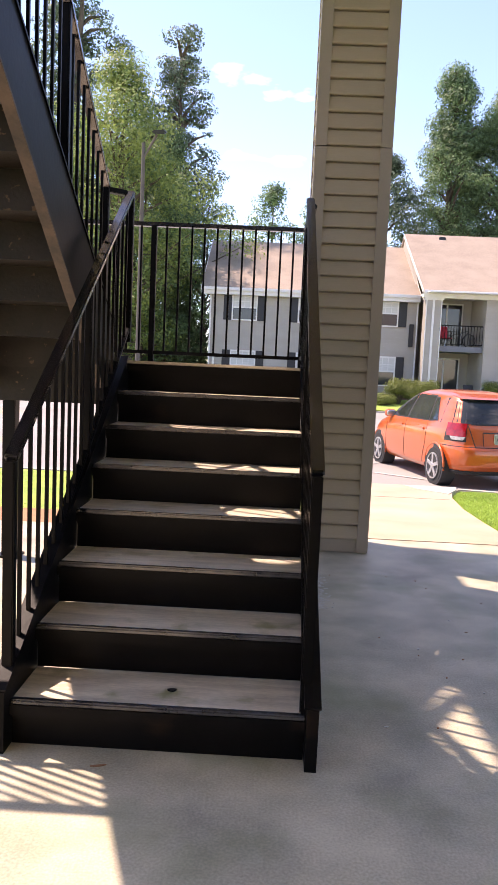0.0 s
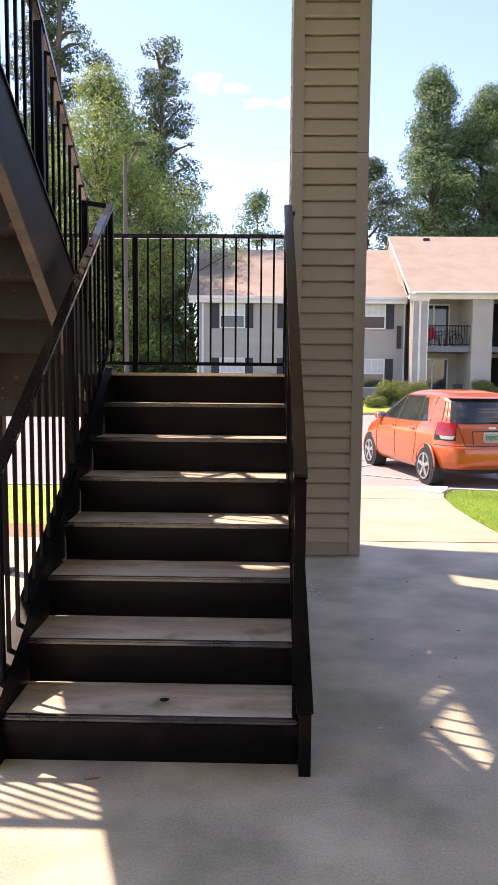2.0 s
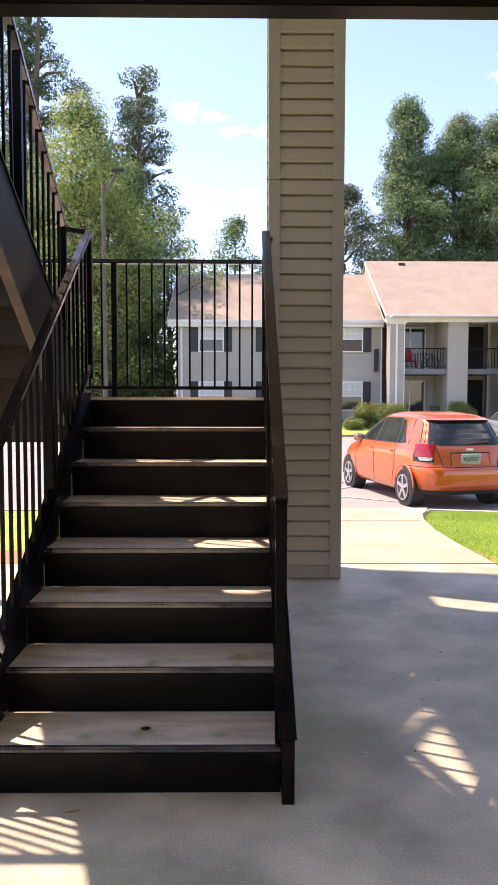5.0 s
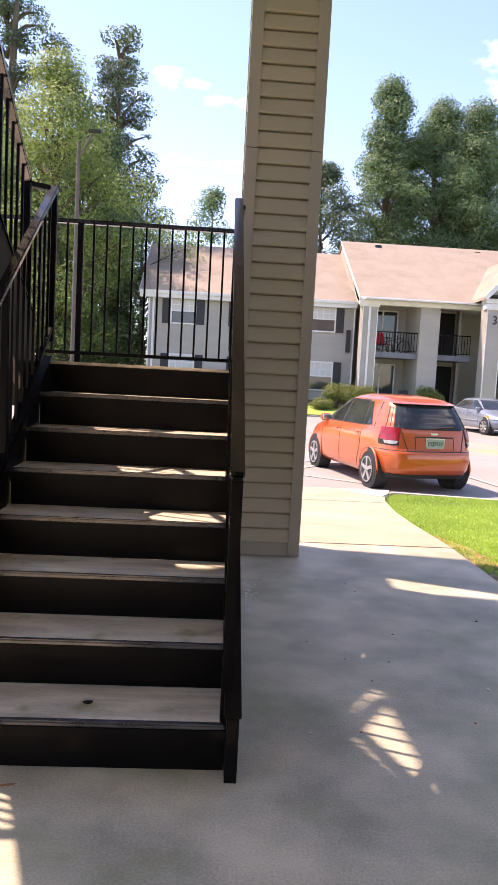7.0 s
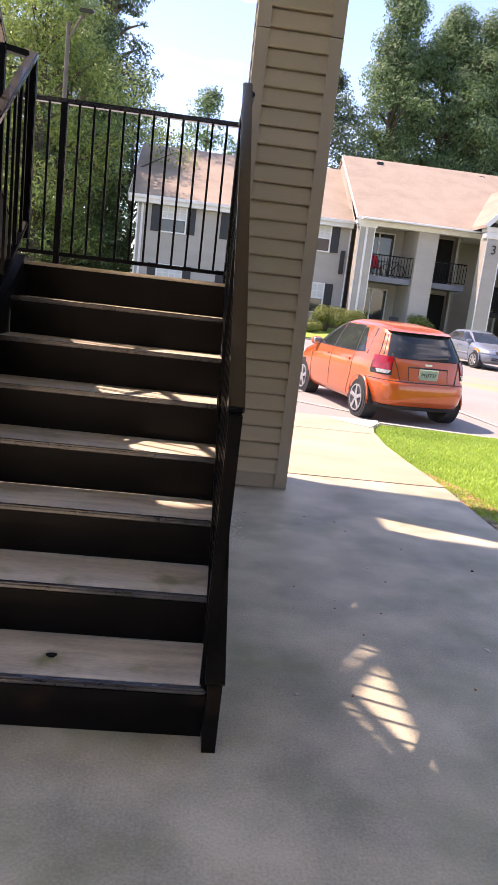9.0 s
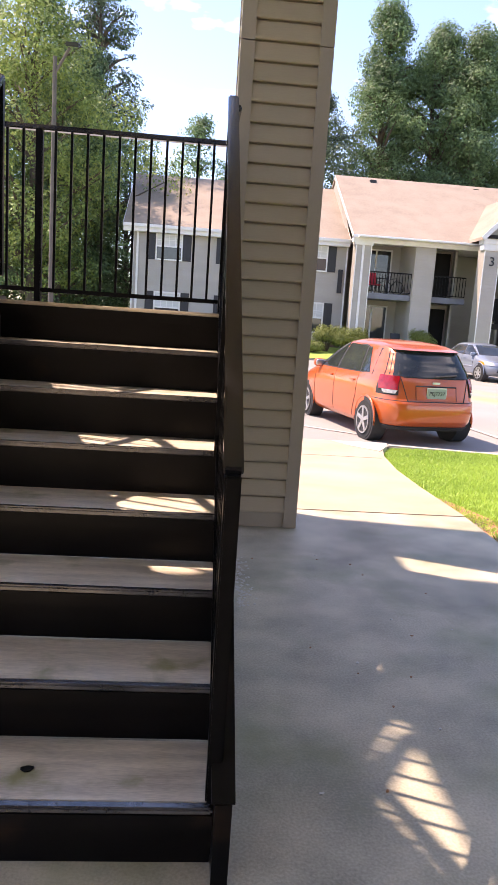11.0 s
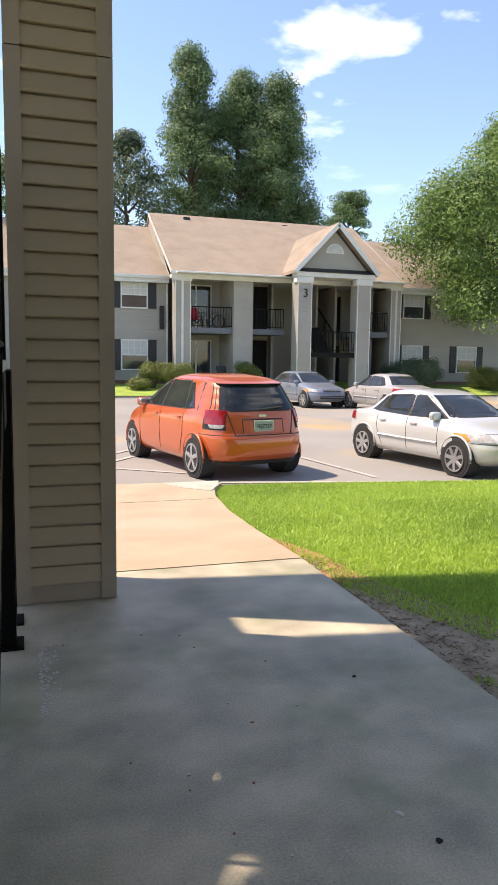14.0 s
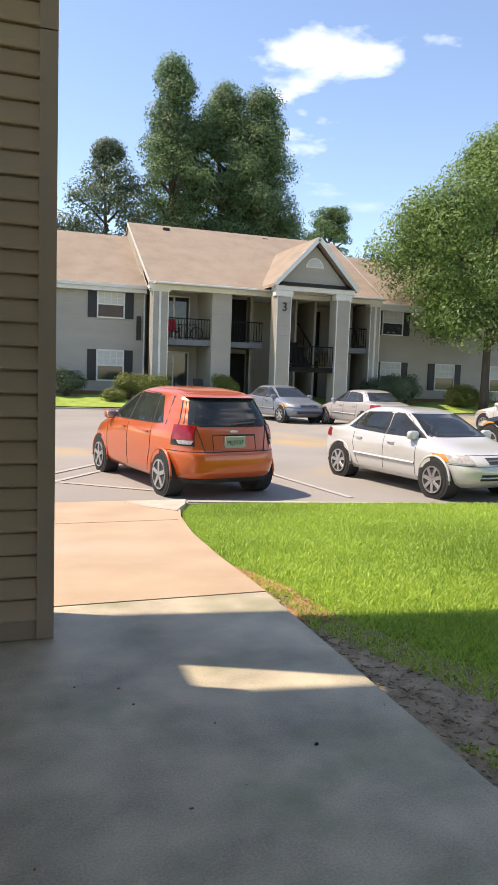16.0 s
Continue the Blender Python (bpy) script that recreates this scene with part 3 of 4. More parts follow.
def opening(x0, x1, z0, z1, y, kind, panes=1):
    """A window, glass door or doorway painted near-black for its shade, set in a wall whose face is at y."""
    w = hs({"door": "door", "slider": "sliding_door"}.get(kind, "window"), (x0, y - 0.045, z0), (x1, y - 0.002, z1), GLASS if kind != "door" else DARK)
    fr = B()
    for lo, hi in (((x0 - 0.06, z0 - 0.06), (x1 + 0.06, z0)), ((x0 - 0.06, z1), (x1 + 0.06, z1 + 0.07)), ((x0 - 0.06, z0), (x0, z1)), ((x1, z0), (x1 + 0.06, z1))):
        span(fr, (lo[0], y - 0.09 - 35, lo[1]), (hi[0], y - 0.001 - 35, hi[1]))
    part("frame", fr, WHITE if kind != "door" else TRIM, w)
    if kind == "window":
        zm = (z0 + z1) / 2
        part("blind", span(B(), (x0, y - 0.051 - 35, zm + 0.03), (x1, y - 0.046 - 35, z1)), BLIND, w)
        part("meeting_rail", span(B(), (x0, y - 0.07 - 35, zm - 0.03), (x1, y - 0.045 - 35, zm + 0.03)), WHITE, w)
        for i in range(1, 4):
            xx = x0 + (x1 - x0) * i / 4
            part("muntin", span(B(), (xx - 0.012, y - 0.062 - 35, zm), (xx + 0.012, y - 0.052 - 35, z1)), WHITE, w)
        part("muntin", span(B(), (x0, y - 0.062 - 35, (zm + z1) / 2 - 0.012), (x1, y - 0.052 - 35, (zm + z1) / 2 + 0.012)), WHITE, w)
        for xs in (x0 - 0.47, x1 + 0.08):
            sh = part("shutter", span(B(), (xs, y - 0.065 - 35, z0 - 0.05), (xs + 0.39, y - 0.002 - 35, z1 + 0.06)), SHUTTER, w)
            part("louvres", box(B(), (xs + 0.195, y - 0.068 - 35, (z0 + z1) / 2), (0.29, 0.012, (z1 - z0) * 0.9)), SHUTTER, sh)
    if kind == "slider":
        part("stile", span(B(), ((x0 + x1) / 2 - 0.04, y - 0.07 - 35, z0), ((x0 + x1) / 2 + 0.04, y - 0.044 - 35, z1)), WHITE, w)
    return w


for x0, x1 in ((-2.05, -0.92), (1.2, 2.33), (4.82, 5.98)):
    opening(x0, x1, 3.85, 5.0, 35.6, "window")
    opening(x0, x1, 0.95, 2.28, 35.6, "window")
for x0, x1 in ((19.7, 20.85), (23.1, 24.25), (26.7, 27.85)):
    opening(x0, x1, 3.8, 5.0, 35.6, "window")
    opening(x0, x1, 0.95, 2.28, 35.6, "window")
for z in (0.25, 2.94):
    opening(7.84, 9.3, z, z + 2.1, 36.4, "slider")
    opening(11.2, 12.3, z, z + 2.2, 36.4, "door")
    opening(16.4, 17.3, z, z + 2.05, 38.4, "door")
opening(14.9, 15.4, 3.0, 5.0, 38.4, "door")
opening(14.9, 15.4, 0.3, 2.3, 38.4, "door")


def roof(name, x0, x1, ye, ze, yr, zr, back):
    b = B()
    prism(b, [(ye - 35, ze), (yr - 35, zr), (back - 35, ze), (back - 35, ze + 0.14), (yr - 35, zr + 0.16), (ye - 35, ze + 0.14)], "x", x0, x1)
    r = part(name, b, ROOF, house, "tan shingled roof")
    part("gutter", span(B(), (x0, ye - 0.1 - 35, ze - 0.02), (x1, ye - 0.004 - 35, ze + 0.13), 0.02), WHITE, r)
    part("fascia", span(B(), (x0, ye + 0.01 - 35, ze - 0.2), (x1, ye + 0.35 - 35, ze - 0.01)), WHITE, r)
    for x in (x0 - 0.03, x1 + 0.004):
        bb = B()
        bar(bb, (x + 0.013, ye - 35, ze + 0.05), (x + 0.013, yr - 35, zr + 0.06), 0.026, 0.16)
        part("rake_board", bb, BLIND, r)
    return r


roof("roof", -3.6, 7.0, 35.2, 5.2, 40.5, 8.3, 46)
roof("roof", 18.65, 29.6, 35.2, 5.2, 40.5, 8.35, 46)
r = roof("roof", 6.84, 18.62, 33.8, 5.3, 40.0, 8.95, 46)
for x, y in ((8.6, 39.4), (14.2, 39.6)):
    part("roof_vent", span(B(), (x, y - 35, 8.7), (x + 0.35, y + 0.3 - 35, 8.92), 0.03), SHUTTER, r)
# wall under the middle block's raised end
b = B()
prism(b, [(35.3 - 35, 5.2), (40 - 35, 8.9), (44.6 - 35, 5.2)], "x", 6.9, 7.06)
part("end_gable", b, FAR_SIDING, house)
# pediment over the stair bay
b = B()
prism(b, [(12.2, 5.42), (14.3, 7.62), (16.4, 5.42), (16.4, 5.56), (14.3, 7.78), (12.2, 5.56)], "y", 32.2 - 35, 38.0 - 35)
ped = part("porch_roof", b, ROOF, house, "tan shingled pediment roof")
b = B()
prism(b, [(12.45, 5.5), (14.3, 7.45), (16.15, 5.5)], "y", 32.62 - 35, 32.7 - 35)
part("gable_wall", b, FAR_SIDING, ped)
for xa in (12.2, 16.4):
    part("rake_board", bar(B(), (xa, 32.18 - 35, 5.47), (14.3, 32.18 - 35, 7.68), 0.04, 0.2), WHITE, ped)
part("entablature", span(B(), (12.3, 32.3 - 35, 5.28), (16.3, 32.9 - 35, 5.5), 0.02), WHITE, ped)
part("pent_shingles", prism(B(), [(32.2 - 35, 5.5), (32.64 - 35, 5.5), (32.64 - 35, 5.72)], "x", 12.5, 16.1), SHUTTER, ped)
b = B()
ring = [(14.3 + 0.45 * math.cos(a), 6.42 + 0.45 * math.sin(a)) for a in [math.pi * i / 14 for i in range(15)]]
prism(b, ring, "y", 32.585 - 35, 32.618 - 35)
fan = part("fan_vent", b, WHITE, ped, "white half-round vent")
ring = [(14.3 + 0.36 * math.cos(a), 6.47 + 0.36 * math.sin(a)) for a in [math.pi * i / 14 for i in range(15)]]
part("louvre", prism(B(), ring, "y", 32.57 - 35, 32.583 - 35), BLIND, fan)
# stair bay: landing between the pilasters, two flights behind it
st = B()
span(st, (13.13, -2.5, 1.62), (15.39, -1.3, 1.85))
part("stair_landing", st, BLACK, house)
far_railing(13.14, 15.38, 32.55, 1.86, 0.95)
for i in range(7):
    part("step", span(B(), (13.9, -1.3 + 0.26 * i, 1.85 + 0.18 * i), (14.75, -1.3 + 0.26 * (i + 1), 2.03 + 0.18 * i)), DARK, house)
b = B()
bar(b, (14.8, -1.3, 2.85), (14.8, 0.6, 4.1), 0.05, 0.05)
bar(b, (14.8, -1.3, 1.85), (14.8, -1.3, 2.85), 0.05, 0.05)
bar(b, (14.8, -0.3, 2.6), (14.8, -0.3, 3.5), 0.04, 0.04)
part("stair_handrail", b, BLACK, house)
hs("stair_wall", (14.8, 35.9, 0), (14.9, 38.39, 5.28), FAR_SIDING)
for x in (7.35, 18.3, 29.0, -2.95):
    y = 33.84 if 7 < x < 19 else 35.5
    part("downspout", span(B(), (x - 0.05, y - 35, 0.2), (x + 0.05, y + 0.07 - 35, 5.2), 0.015), WHITE, house)
for x0, x1 in ((-3.2, 6.95), (18.65, 29.2)):
    hs("plinth", (x0, 35.57, 0), (x1, 35.599, 0.42), surf("brick_plinth", (0.2, 0.12, 0.09), None, 6, 0.9))
hs("utility_box", (6.6, 35.42, 2.85), (6.8, 35.565, 3.95), SHUTTER, None, 0.01)
for x in (12.4, 15.9, 17.99):
    hs("bay_wall", (x, 36.0, 0), (x + 0.12, 38.39, 5.28), FAR_SIDING)
cu = bpy.data.curves.new("house_number", "FONT")
cu.body, cu.size, cu.extrude, cu.align_x = "3", 0.55, 0.012, "CENTER"
nb = new("house_number", cu)
nb.data.materials.append(SHUTTER)
nb.matrix_world = pose(12.78 + 0.0, -2.65, 4.35, 90, 0, 0)
nb.parent = house

# things on the balcony and the ground-floor patio
def chair(x, y, z, material, label):
    th = thing("patio_chair", label, "chair", pose(x, y, z, 0, 0, 15))
    part("seat", span(B(), (-0.25, -0.25, 0.4), (0.25, 0.25, 0.45), 0.02), material, th)
    part("backrest", bar(B(), (0, 0.24, 0.45), (0, 0.36, 1.0), 0.5, 0.04, 0.01, (0, 1, 0)), material, th)
    for sx in (-0.22, 0.22):
        for sy in (-0.22, 0.22):
            part("leg", tube(B(), (sx * 1.1, sy * 1.1, 0), (sx, sy, 0.42), 0.015, 0.015, 6), BLACK, th)


chair(8.3, 35.2, 2.92, RED, "red folding chair on the upper balcony")
chair(9.2, 33.2, 0.14, SHUTTER, "black patio chair beside the sliding door")
chair(17.2, 35.0, 0.28, WHITE, "white plastic chair on the ground-floor patio")
bk = thing("bicycle", "dark bicycle parked on the upper balcony", "bicycle", pose(8.95, 34.7, 2.92))
for x in (-0.25, 0.35):
    b = B()
    ring = [(x + 0.3 * math.cos(a), 0.31 + 0.3 * math.sin(a)) for a in [2 * math.pi * i / 16 for i in range(16)]]
    for p, q in zip(ring, ring[1:] + ring[:1]):
        bar(b, (p[0], 0, p[1]), (q[0], 0, q[1]), 0.03, 0.03, 0, (0, 1, 0))
    part("wheel", b, BLACK, bk)
fb = B()
for p, q in (((-0.25, 0, 0.31), (0.0, 0, 0.7)), ((0.0, 0, 0.7), (0.3, 0, 0.75)), ((0.3, 0, 0.85), (0.35, 0, 0.31)), ((0.05, 0, 0.35), (0.3, 0, 0.7)), ((-0.25, 0, 0.31), (0.05, 0, 0.35)), ((0.0, 0, 0.7), (0.0, 0, 0.85))):
    tube(fb, p, q, 0.018, 0.018, 6)
part("frame", fb, SHUTTER, bk)

# ---- vehicles ----
TYRE = surf("tyre_rubber", (0.02, 0.02, 0.02), None, 20, 0.85)
ALLOY = surf("silver_alloy", (0.62, 0.62, 0.63), (0.5, 0.5, 0.52), 6, 0.3, metal=0.85)
CARGLASS = surf("tinted_car_glass", (0.035, 0.04, 0.04), (0.012, 0.014, 0.015), 2.2, 0.03, bump=0)
CABIN = surf("dark_cabin", (0.03, 0.03, 0.033), None, 4, 0.8)
LAMP_RED = surf("red_lamp", (0.36, 0.008, 0.014), (0.2, 0.004, 0.008), 14, 0.2, coat=0.4)
LAMP_CLEAR = surf("clear_lamp", (0.5, 0.48, 0.46), (0.26, 0.25, 0.24), 22, 0.15, coat=0.6)
LAMP_AMBER = surf("amber_lamp", (0.8, 0.28, 0.02), None, 12, 0.15, coat=1.0)
PLATE = surf("licence_plate", (0.34, 0.38, 0.34), (0.24, 0.31, 0.26), 5, 0.4)


def paint(name, c):
    return surf(name, c, tuple(v * 0.94 for v in c), 1.5, 0.3, metal=0.15, bump=0.0, coat=0.9)


def blob(c, s, turn=0):
    """A rounded lump, for lamps, mirrors and bumpers."""
    bm = B()
    bmesh.ops.create_uvsphere(bm, u_segments=20, v_segments=12, radius=0.5)
    for v in bm.verts:
        for k in range(3):
            q = v.co[k] * 2
            v.co[k] = math.copysign(abs(q) ** 0.62, q) * 0.5 if abs(q) > 1e-6 else 0
    bm.transform(Matrix.Translation(c) @ pose(0, 0, 0, 0, 0, turn) @ Matrix.Diagonal((*s, 1)))
    return bm


def wheel(th, x, y, r, w, spokes):
    sgn = 1 if x > 0 else -1
    wh = part("wheel", tube(B(), (x - sgn * w, y, r), (x, y, r), r, r, 28), TYRE, th, smooth=False)
    b = B()
    tube(b, (x - sgn * 0.01, y, r), (x + sgn * 0.006, y, r), r * 0.7, r * 0.68, 28)
    part("rim_well", b, CABIN, wh)
    b = B()
    for i in range(spokes):
        a = 2 * math.pi * i / spokes + 0.3
        c, s = math.cos(a), math.sin(a)
        bar(b, (x + sgn * 0.012, y + c * r * 0.08, r + s * r * 0.08), (x + sgn * 0.012, y + c * r * 0.67, r + s * r * 0.67), r * 0.2, 0.016, 0.004, (1, 0, 0))
    n = 24
    for i in range(n):
        a, a2 = 2 * math.pi * i / n, 2 * math.pi * (i + 1) / n
        bar(b, (x + sgn * 0.01, y + math.cos(a) * r * 0.69, r + math.sin(a) * r * 0.69), (x + sgn * 0.01, y + math.cos(a2) * r * 0.69, r + math.sin(a2) * r * 0.69), r * 0.07, 0.018, 0, (1, 0, 0))
    tube(b, (x, y, r), (x + sgn * 0.022, y, r), r * 0.15, r * 0.12, 14)
    part("rim", b, ALLOY, wh, "silver spoked rim")


def curve(rows, z):
    """The profile's values at height z, eased between the rows."""
    for a, b in zip(rows, rows[1:]):
        if z <= b[0]:
            f = max(0.0, (z - a[0]) / (b[0] - a[0]))
            return [p + (q - p) * f for p, q in zip(a[1:], b[1:])]
    return list(rows[-1][1:])


def smooth_rows(rows, step=0.02):
    """Catmull-Rom through the rows, at close steps of height."""
    out = []
    for i in range(len(rows) - 1):
        p = [np.array(rows[min(max(j, 0), len(rows) - 1)], float) for j in (i - 1, i, i + 1, i + 2)]
        n = max(2, int((p[2][0] - p[1][0]) / step))
        for k in range(n):
            t = k / n
            m1, m2 = (p[2] - p[0]) * 0.4, (p[3] - p[1]) * 0.4
            v = (2 * t**3 - 3 * t**2 + 1) * p[1] + (t**3 - 2 * t**2 + t) * m1 + (3 * t**2 - 2 * t**3) * p[2] + (t**3 - t**2) * m2
            v[0] = p[1][0] + (p[2][0] - p[1][0]) * t
            out.append(tuple(v))
    out.append(tuple(float(v) for v in rows[-1]))
    return out


def car(name, label, pnt, x, y, head, rows, wheels, r, sides, rear, front, belt, tail, spokes=5, scale=1.0):
    """A car from level slices. rows: (height, tail y, nose y, half width) from the sill up; sides: side windows as (y, z) corners;
    rear, front: the screens as (z low, z high, half width low, half width high); belt: the waistline's height."""
    m = pose(x, y, lot_z(y) + 0.003, 0, 0, head) @ Matrix.Scale(scale, 4)
    th = thing(name, label, "car", m, "parked cars")
    prof = smooth_rows(rows)
    P = 5.0      # squareness of the plan
    near = lambda v: math.copysign(abs(v) ** (2 / P), v)

    def at(a, z, out=0.0):
        yr, yf, w = curve(prof, z)
        c, s = near(math.cos(a)), near(math.sin(a))
        return Vector((c * (w + out), (yr + yf) / 2 + s * ((yf - yr) / 2 + out), z))

    def side(yy, z, s, out):
        yr, yf, w = curve(prof, z)
        t = min(0.999, abs((yy - (yr + yf) / 2) / ((yf - yr) / 2)))
        return Vector((s * (w * (1 - t**P) ** (1 / P) + out), yy, z))

    def end(px, z, s, out):
        yr, yf, w = curve(prof, z)
        t = min(0.98, abs(px / w))
        return Vector((px, (yr + yf) / 2 + s * ((yf - yr) / 2 * (1 - t**P) ** (1 / P) + out), z))

    b = B()
    N_ = 88
    rings = [[b.verts.new(at(2 * math.pi * k / N_, row[0])) for k in range(N_)] for row in prof]
    for p, q in zip(rings, rings[1:]):
        for k in range(N_):
            b.faces.new((p[k], p[(k + 1) % N_], q[(k + 1) % N_], q[k]))
    b.faces.new(rings[0][::-1]); b.faces.new(rings[-1])
    body = part("body", b, pnt, th, smooth=True)

    def patch(name, fun, nu, nv, material, label="", parent=None):
        g = B()
        vs = [[g.verts.new(fun(i / nu, j / nv)) for j in range(nv + 1)] for i in range(nu + 1)]
        for i in range(nu):
            for j in range(nv):
                g.faces.new((vs[i][j], vs[i + 1][j], vs[i + 1][j + 1], vs[i][j + 1]))
        bmesh.ops.recalc_face_normals(g, faces=g.faces)
        return part(name, g, material, parent or th, label, smooth=True)

    def quad(c, u, v, grow=0.0):
        """c: corners low-back, low-front, high-front, high-back, in two numbers each."""
        u, v = -grow + u * (1 + 2 * grow), -grow + v * (1 + 2 * grow)
        return [(c[0][k] * (1 - u) + c[1][k] * u) * (1 - v) + (c[3][k] * (1 - u) + c[2][k] * u) * v for k in (0, 1)]

    for s in (-1, 1):
        for c in sides:
            w_ = patch("side_window", lambda u, v: side(*quad(c, u, v), s, 0.007), 10, 8, CARGLASS)
            patch("window_seal", lambda u, v: side(*quad(c, u, v, 0.05), s, 0.003), 10, 8, CABIN, "", w_)
    for nm, (z0, z1, w0, w1), s in (("rear_window", rear, -1), ("windscreen", front, 1)):
        c = ((-w0, z0), (w0, z0), (w1, z1), (-w1, z1))
        w_ = patch(nm, lambda u, v: end(*quad(c, u, v), s, 0.008), 16, 12, CARGLASS)
        patch("window_seal", lambda u, v: end(*quad(c, u, v, 0.04), s, 0.003), 16, 12, CABIN, "", w_)
    for wy in wheels:
        for s in (-1, 1):
            wx = abs(side(wy, 0.52, 1, 0)[0])
            part("wheel_arch", tube(B(), (s * (wx - 0.22), wy, r + 0.02), (s * (wx + 0.006), wy, r + 0.02), r + 0.05, r + 0.045, 32), CABIN, th)
            arc = [math.pi * (k / 18 * 1.1 - 0.05) for k in range(19)]
            lip = [Vector((s * (wx + 0.002), wy + math.cos(a) * (r + 0.055), r + 0.02 + math.sin(a) * (r + 0.055))) for a in arc]
            part("arch_lip", sweep(B(), lip, [0.018] * 19, 6), pnt, th, smooth=True)
            wheel(th, s * (wx + 0.012), wy, r, 0.19, spokes)
    fy = sides[0][1][0]
    for s in (-1, 1):
        mp = side(fy - 0.12, belt + 0.05, s, 0.09)
        mr = part("side_mirror", blob(mp, (0.2, 0.11, 0.14)), pnt, th, smooth=True)
        part("mirror_glass", blob(mp + Vector((0, -0.045, 0)), (0.16, 0.04, 0.11)), ALLOY, mr, smooth=True)
        for c in sides[:2]:
            hp = side(c[0][0] + 0.14, belt - 0.1, s, 0.012)
            part("door_handle", box(B(), hp, (0.03, 0.16, 0.03), None, 0.008), pnt, th)
        edges = [sides[0][1][0] - 0.02, (sides[0][0][0] + sides[1][1][0]) / 2, sides[1][0][0] - 0.02]
        for i, yy in enumerate(edges):
            pts = [side(yy + (0.12 * max(0, 0.62 - z) / 0.3 if i == 2 else 0), z, s, 0.001) for z in np.linspace(0.30, belt - 0.01, 9)]
            part("door_seam", sweep(B(), pts, [0.005] * len(pts), 4), CABIN, th)

    def strip(name, f, n, material, w=0.01, parent=None):
        pts = [Vector(f(k / n)) for k in range(n + 1)]
        return part(name, sweep(B(), pts, [w * 0.7] * (n + 1), 4), material, parent or th)

    lo = rear[0]
    if tail == "hatch":
        for s in (-1, 1):
            # lamp wraps the rear corner, red above and clear below
            an = lambda u: -math.pi / 2 + s * (0.42 + 0.6 * u)
            lp = patch("tail_lamp", lambda u, v: at(an(u * (0.86 + 0.14 * v)), 0.805 + 0.2 * v, 0.014), 12, 6, LAMP_RED, "red tail lamp")
            patch("reversing_lamp", lambda u, v: at(an(0.12 * (1 - v) + u * (0.5 + 0.22 * v)), 0.75 + 0.053 * v, 0.013), 10, 5, LAMP_CLEAR, "clear reversing lamp", lp)
            patch("lamp_seal", lambda u, v: at(an(-0.02 + u * 0.98), 0.728 + 0.275 * v, 0.002), 10, 6, CABIN, "", lp)
            strip("tailgate_seam", lambda u: end(s * (0.46 + 0.09 * u), 0.66 + 0.34 * u, -1, 0.002), 6, CABIN)
        strip("tailgate_seam", lambda u: end(-0.46 + 0.92 * u, 0.655, -1, 0.003), 10, CABIN)
        patch("plate_recess", lambda u, v: end(-0.33 + 0.66 * u, 0.68 + 0.19 * v, -1, 0.004), 8, 4, pnt)
        # the recess has no depth; dark strips paint the shade along its rim
        strip("recess_shade_line", lambda u: end(-0.33 + 0.66 * u, 0.875, -1, 0.008), 8, CABIN, 0.014)
        for s in (-1, 1):
            strip("recess_shade_line", lambda u: end(s * 0.33, 0.68 + 0.19 * u, -1, 0.005), 4, CABIN, 0.008)
        pp = end(0, 0.775, -1, 0.02)
        pl = part("licence_plate", box(B(), pp, (0.30, 0.014, 0.15), None, 0.004), PLATE, th, "green and white licence plate")
        part("plate_frame", box(B(), pp + Vector((0, 0.006, 0)), (0.325, 0.012, 0.175), None, 0.004), ALLOY, pl)
        tx = bpy.data.curves.new("plate_text", "FONT")
        tx.body, tx.size, tx.extrude, tx.align_x, tx.align_y = "PEJ7737", 0.078, 0.002, "CENTER", "CENTER"
        tx.materials.append(SHUTTER)
        to = new("plate_text", tx)
        to.parent = pl
        to.matrix_basis = pose(0, pp.y - 0.009, pp.z, 90, 0, 0)
        part("badge", box(B(), end(0, 0.925, -1, 0.01), (0.13, 0.02, 0.03), None, 0.008), ALLOY, th)
        strip("wiper", lambda u: end(-0.02 + 0.36 * u, 1.015 + 0.03 * u, -1, 0.03), 5, CABIN, 0.022)
        patch("spoiler", lambda u, v: end(-0.55 + 1.1 * u, 1.375 + 0.05 * v, -1, 0.09 - 0.08 * v), 14, 4, pnt)
        patch("spoiler_underside", lambda u, v: end(-0.55 + 1.1 * u, 1.36 + 0.014 * v, -1, 0.005 + 0.084 * v), 14, 3, CABIN)
        strip("bumper_seam", lambda u: at(-math.pi / 2 + (u - 0.5) * 2.2, 0.655, 0.001), 30, CABIN, 0.007)
        strip("under_bumper", lambda u: at(-math.pi / 2 + (u - 0.5) * 1.6, 0.27, -0.02), 20, CABIN, 0.07)
    else:
        zh = front[0] - 0.27
        for s in (-1, 1):
            af = lambda u: math.pi / 2 - s * (0.42 + 0.55 * u)
            lp = patch("headlamp", lambda u, v: at(af(u), zh - 0.05 + 0.11 * v, 0.008), 10, 4, LAMP_CLEAR, "clear headlamp")
            patch("turn_lamp", lambda u, v: at(af(1.02 + 0.4 * u), zh - 0.045 + 0.1 * v, 0.008), 6, 4, LAMP_AMBER, "amber turn lamp", lp)
            ar = lambda u: -math.pi / 2 + s * (0.42 + 0.6 * u)
            patch("tail_lamp", lambda u, v: at(ar(u), lo - 0.24 + 0.14 * v, 0.008), 10, 4, LAMP_RED, "red tail lamp")
        patch("grille", lambda u, v: end(-0.36 + 0.72 * u, zh - 0.045 + 0.085 * v, 1, 0.008), 8, 3, CABIN)
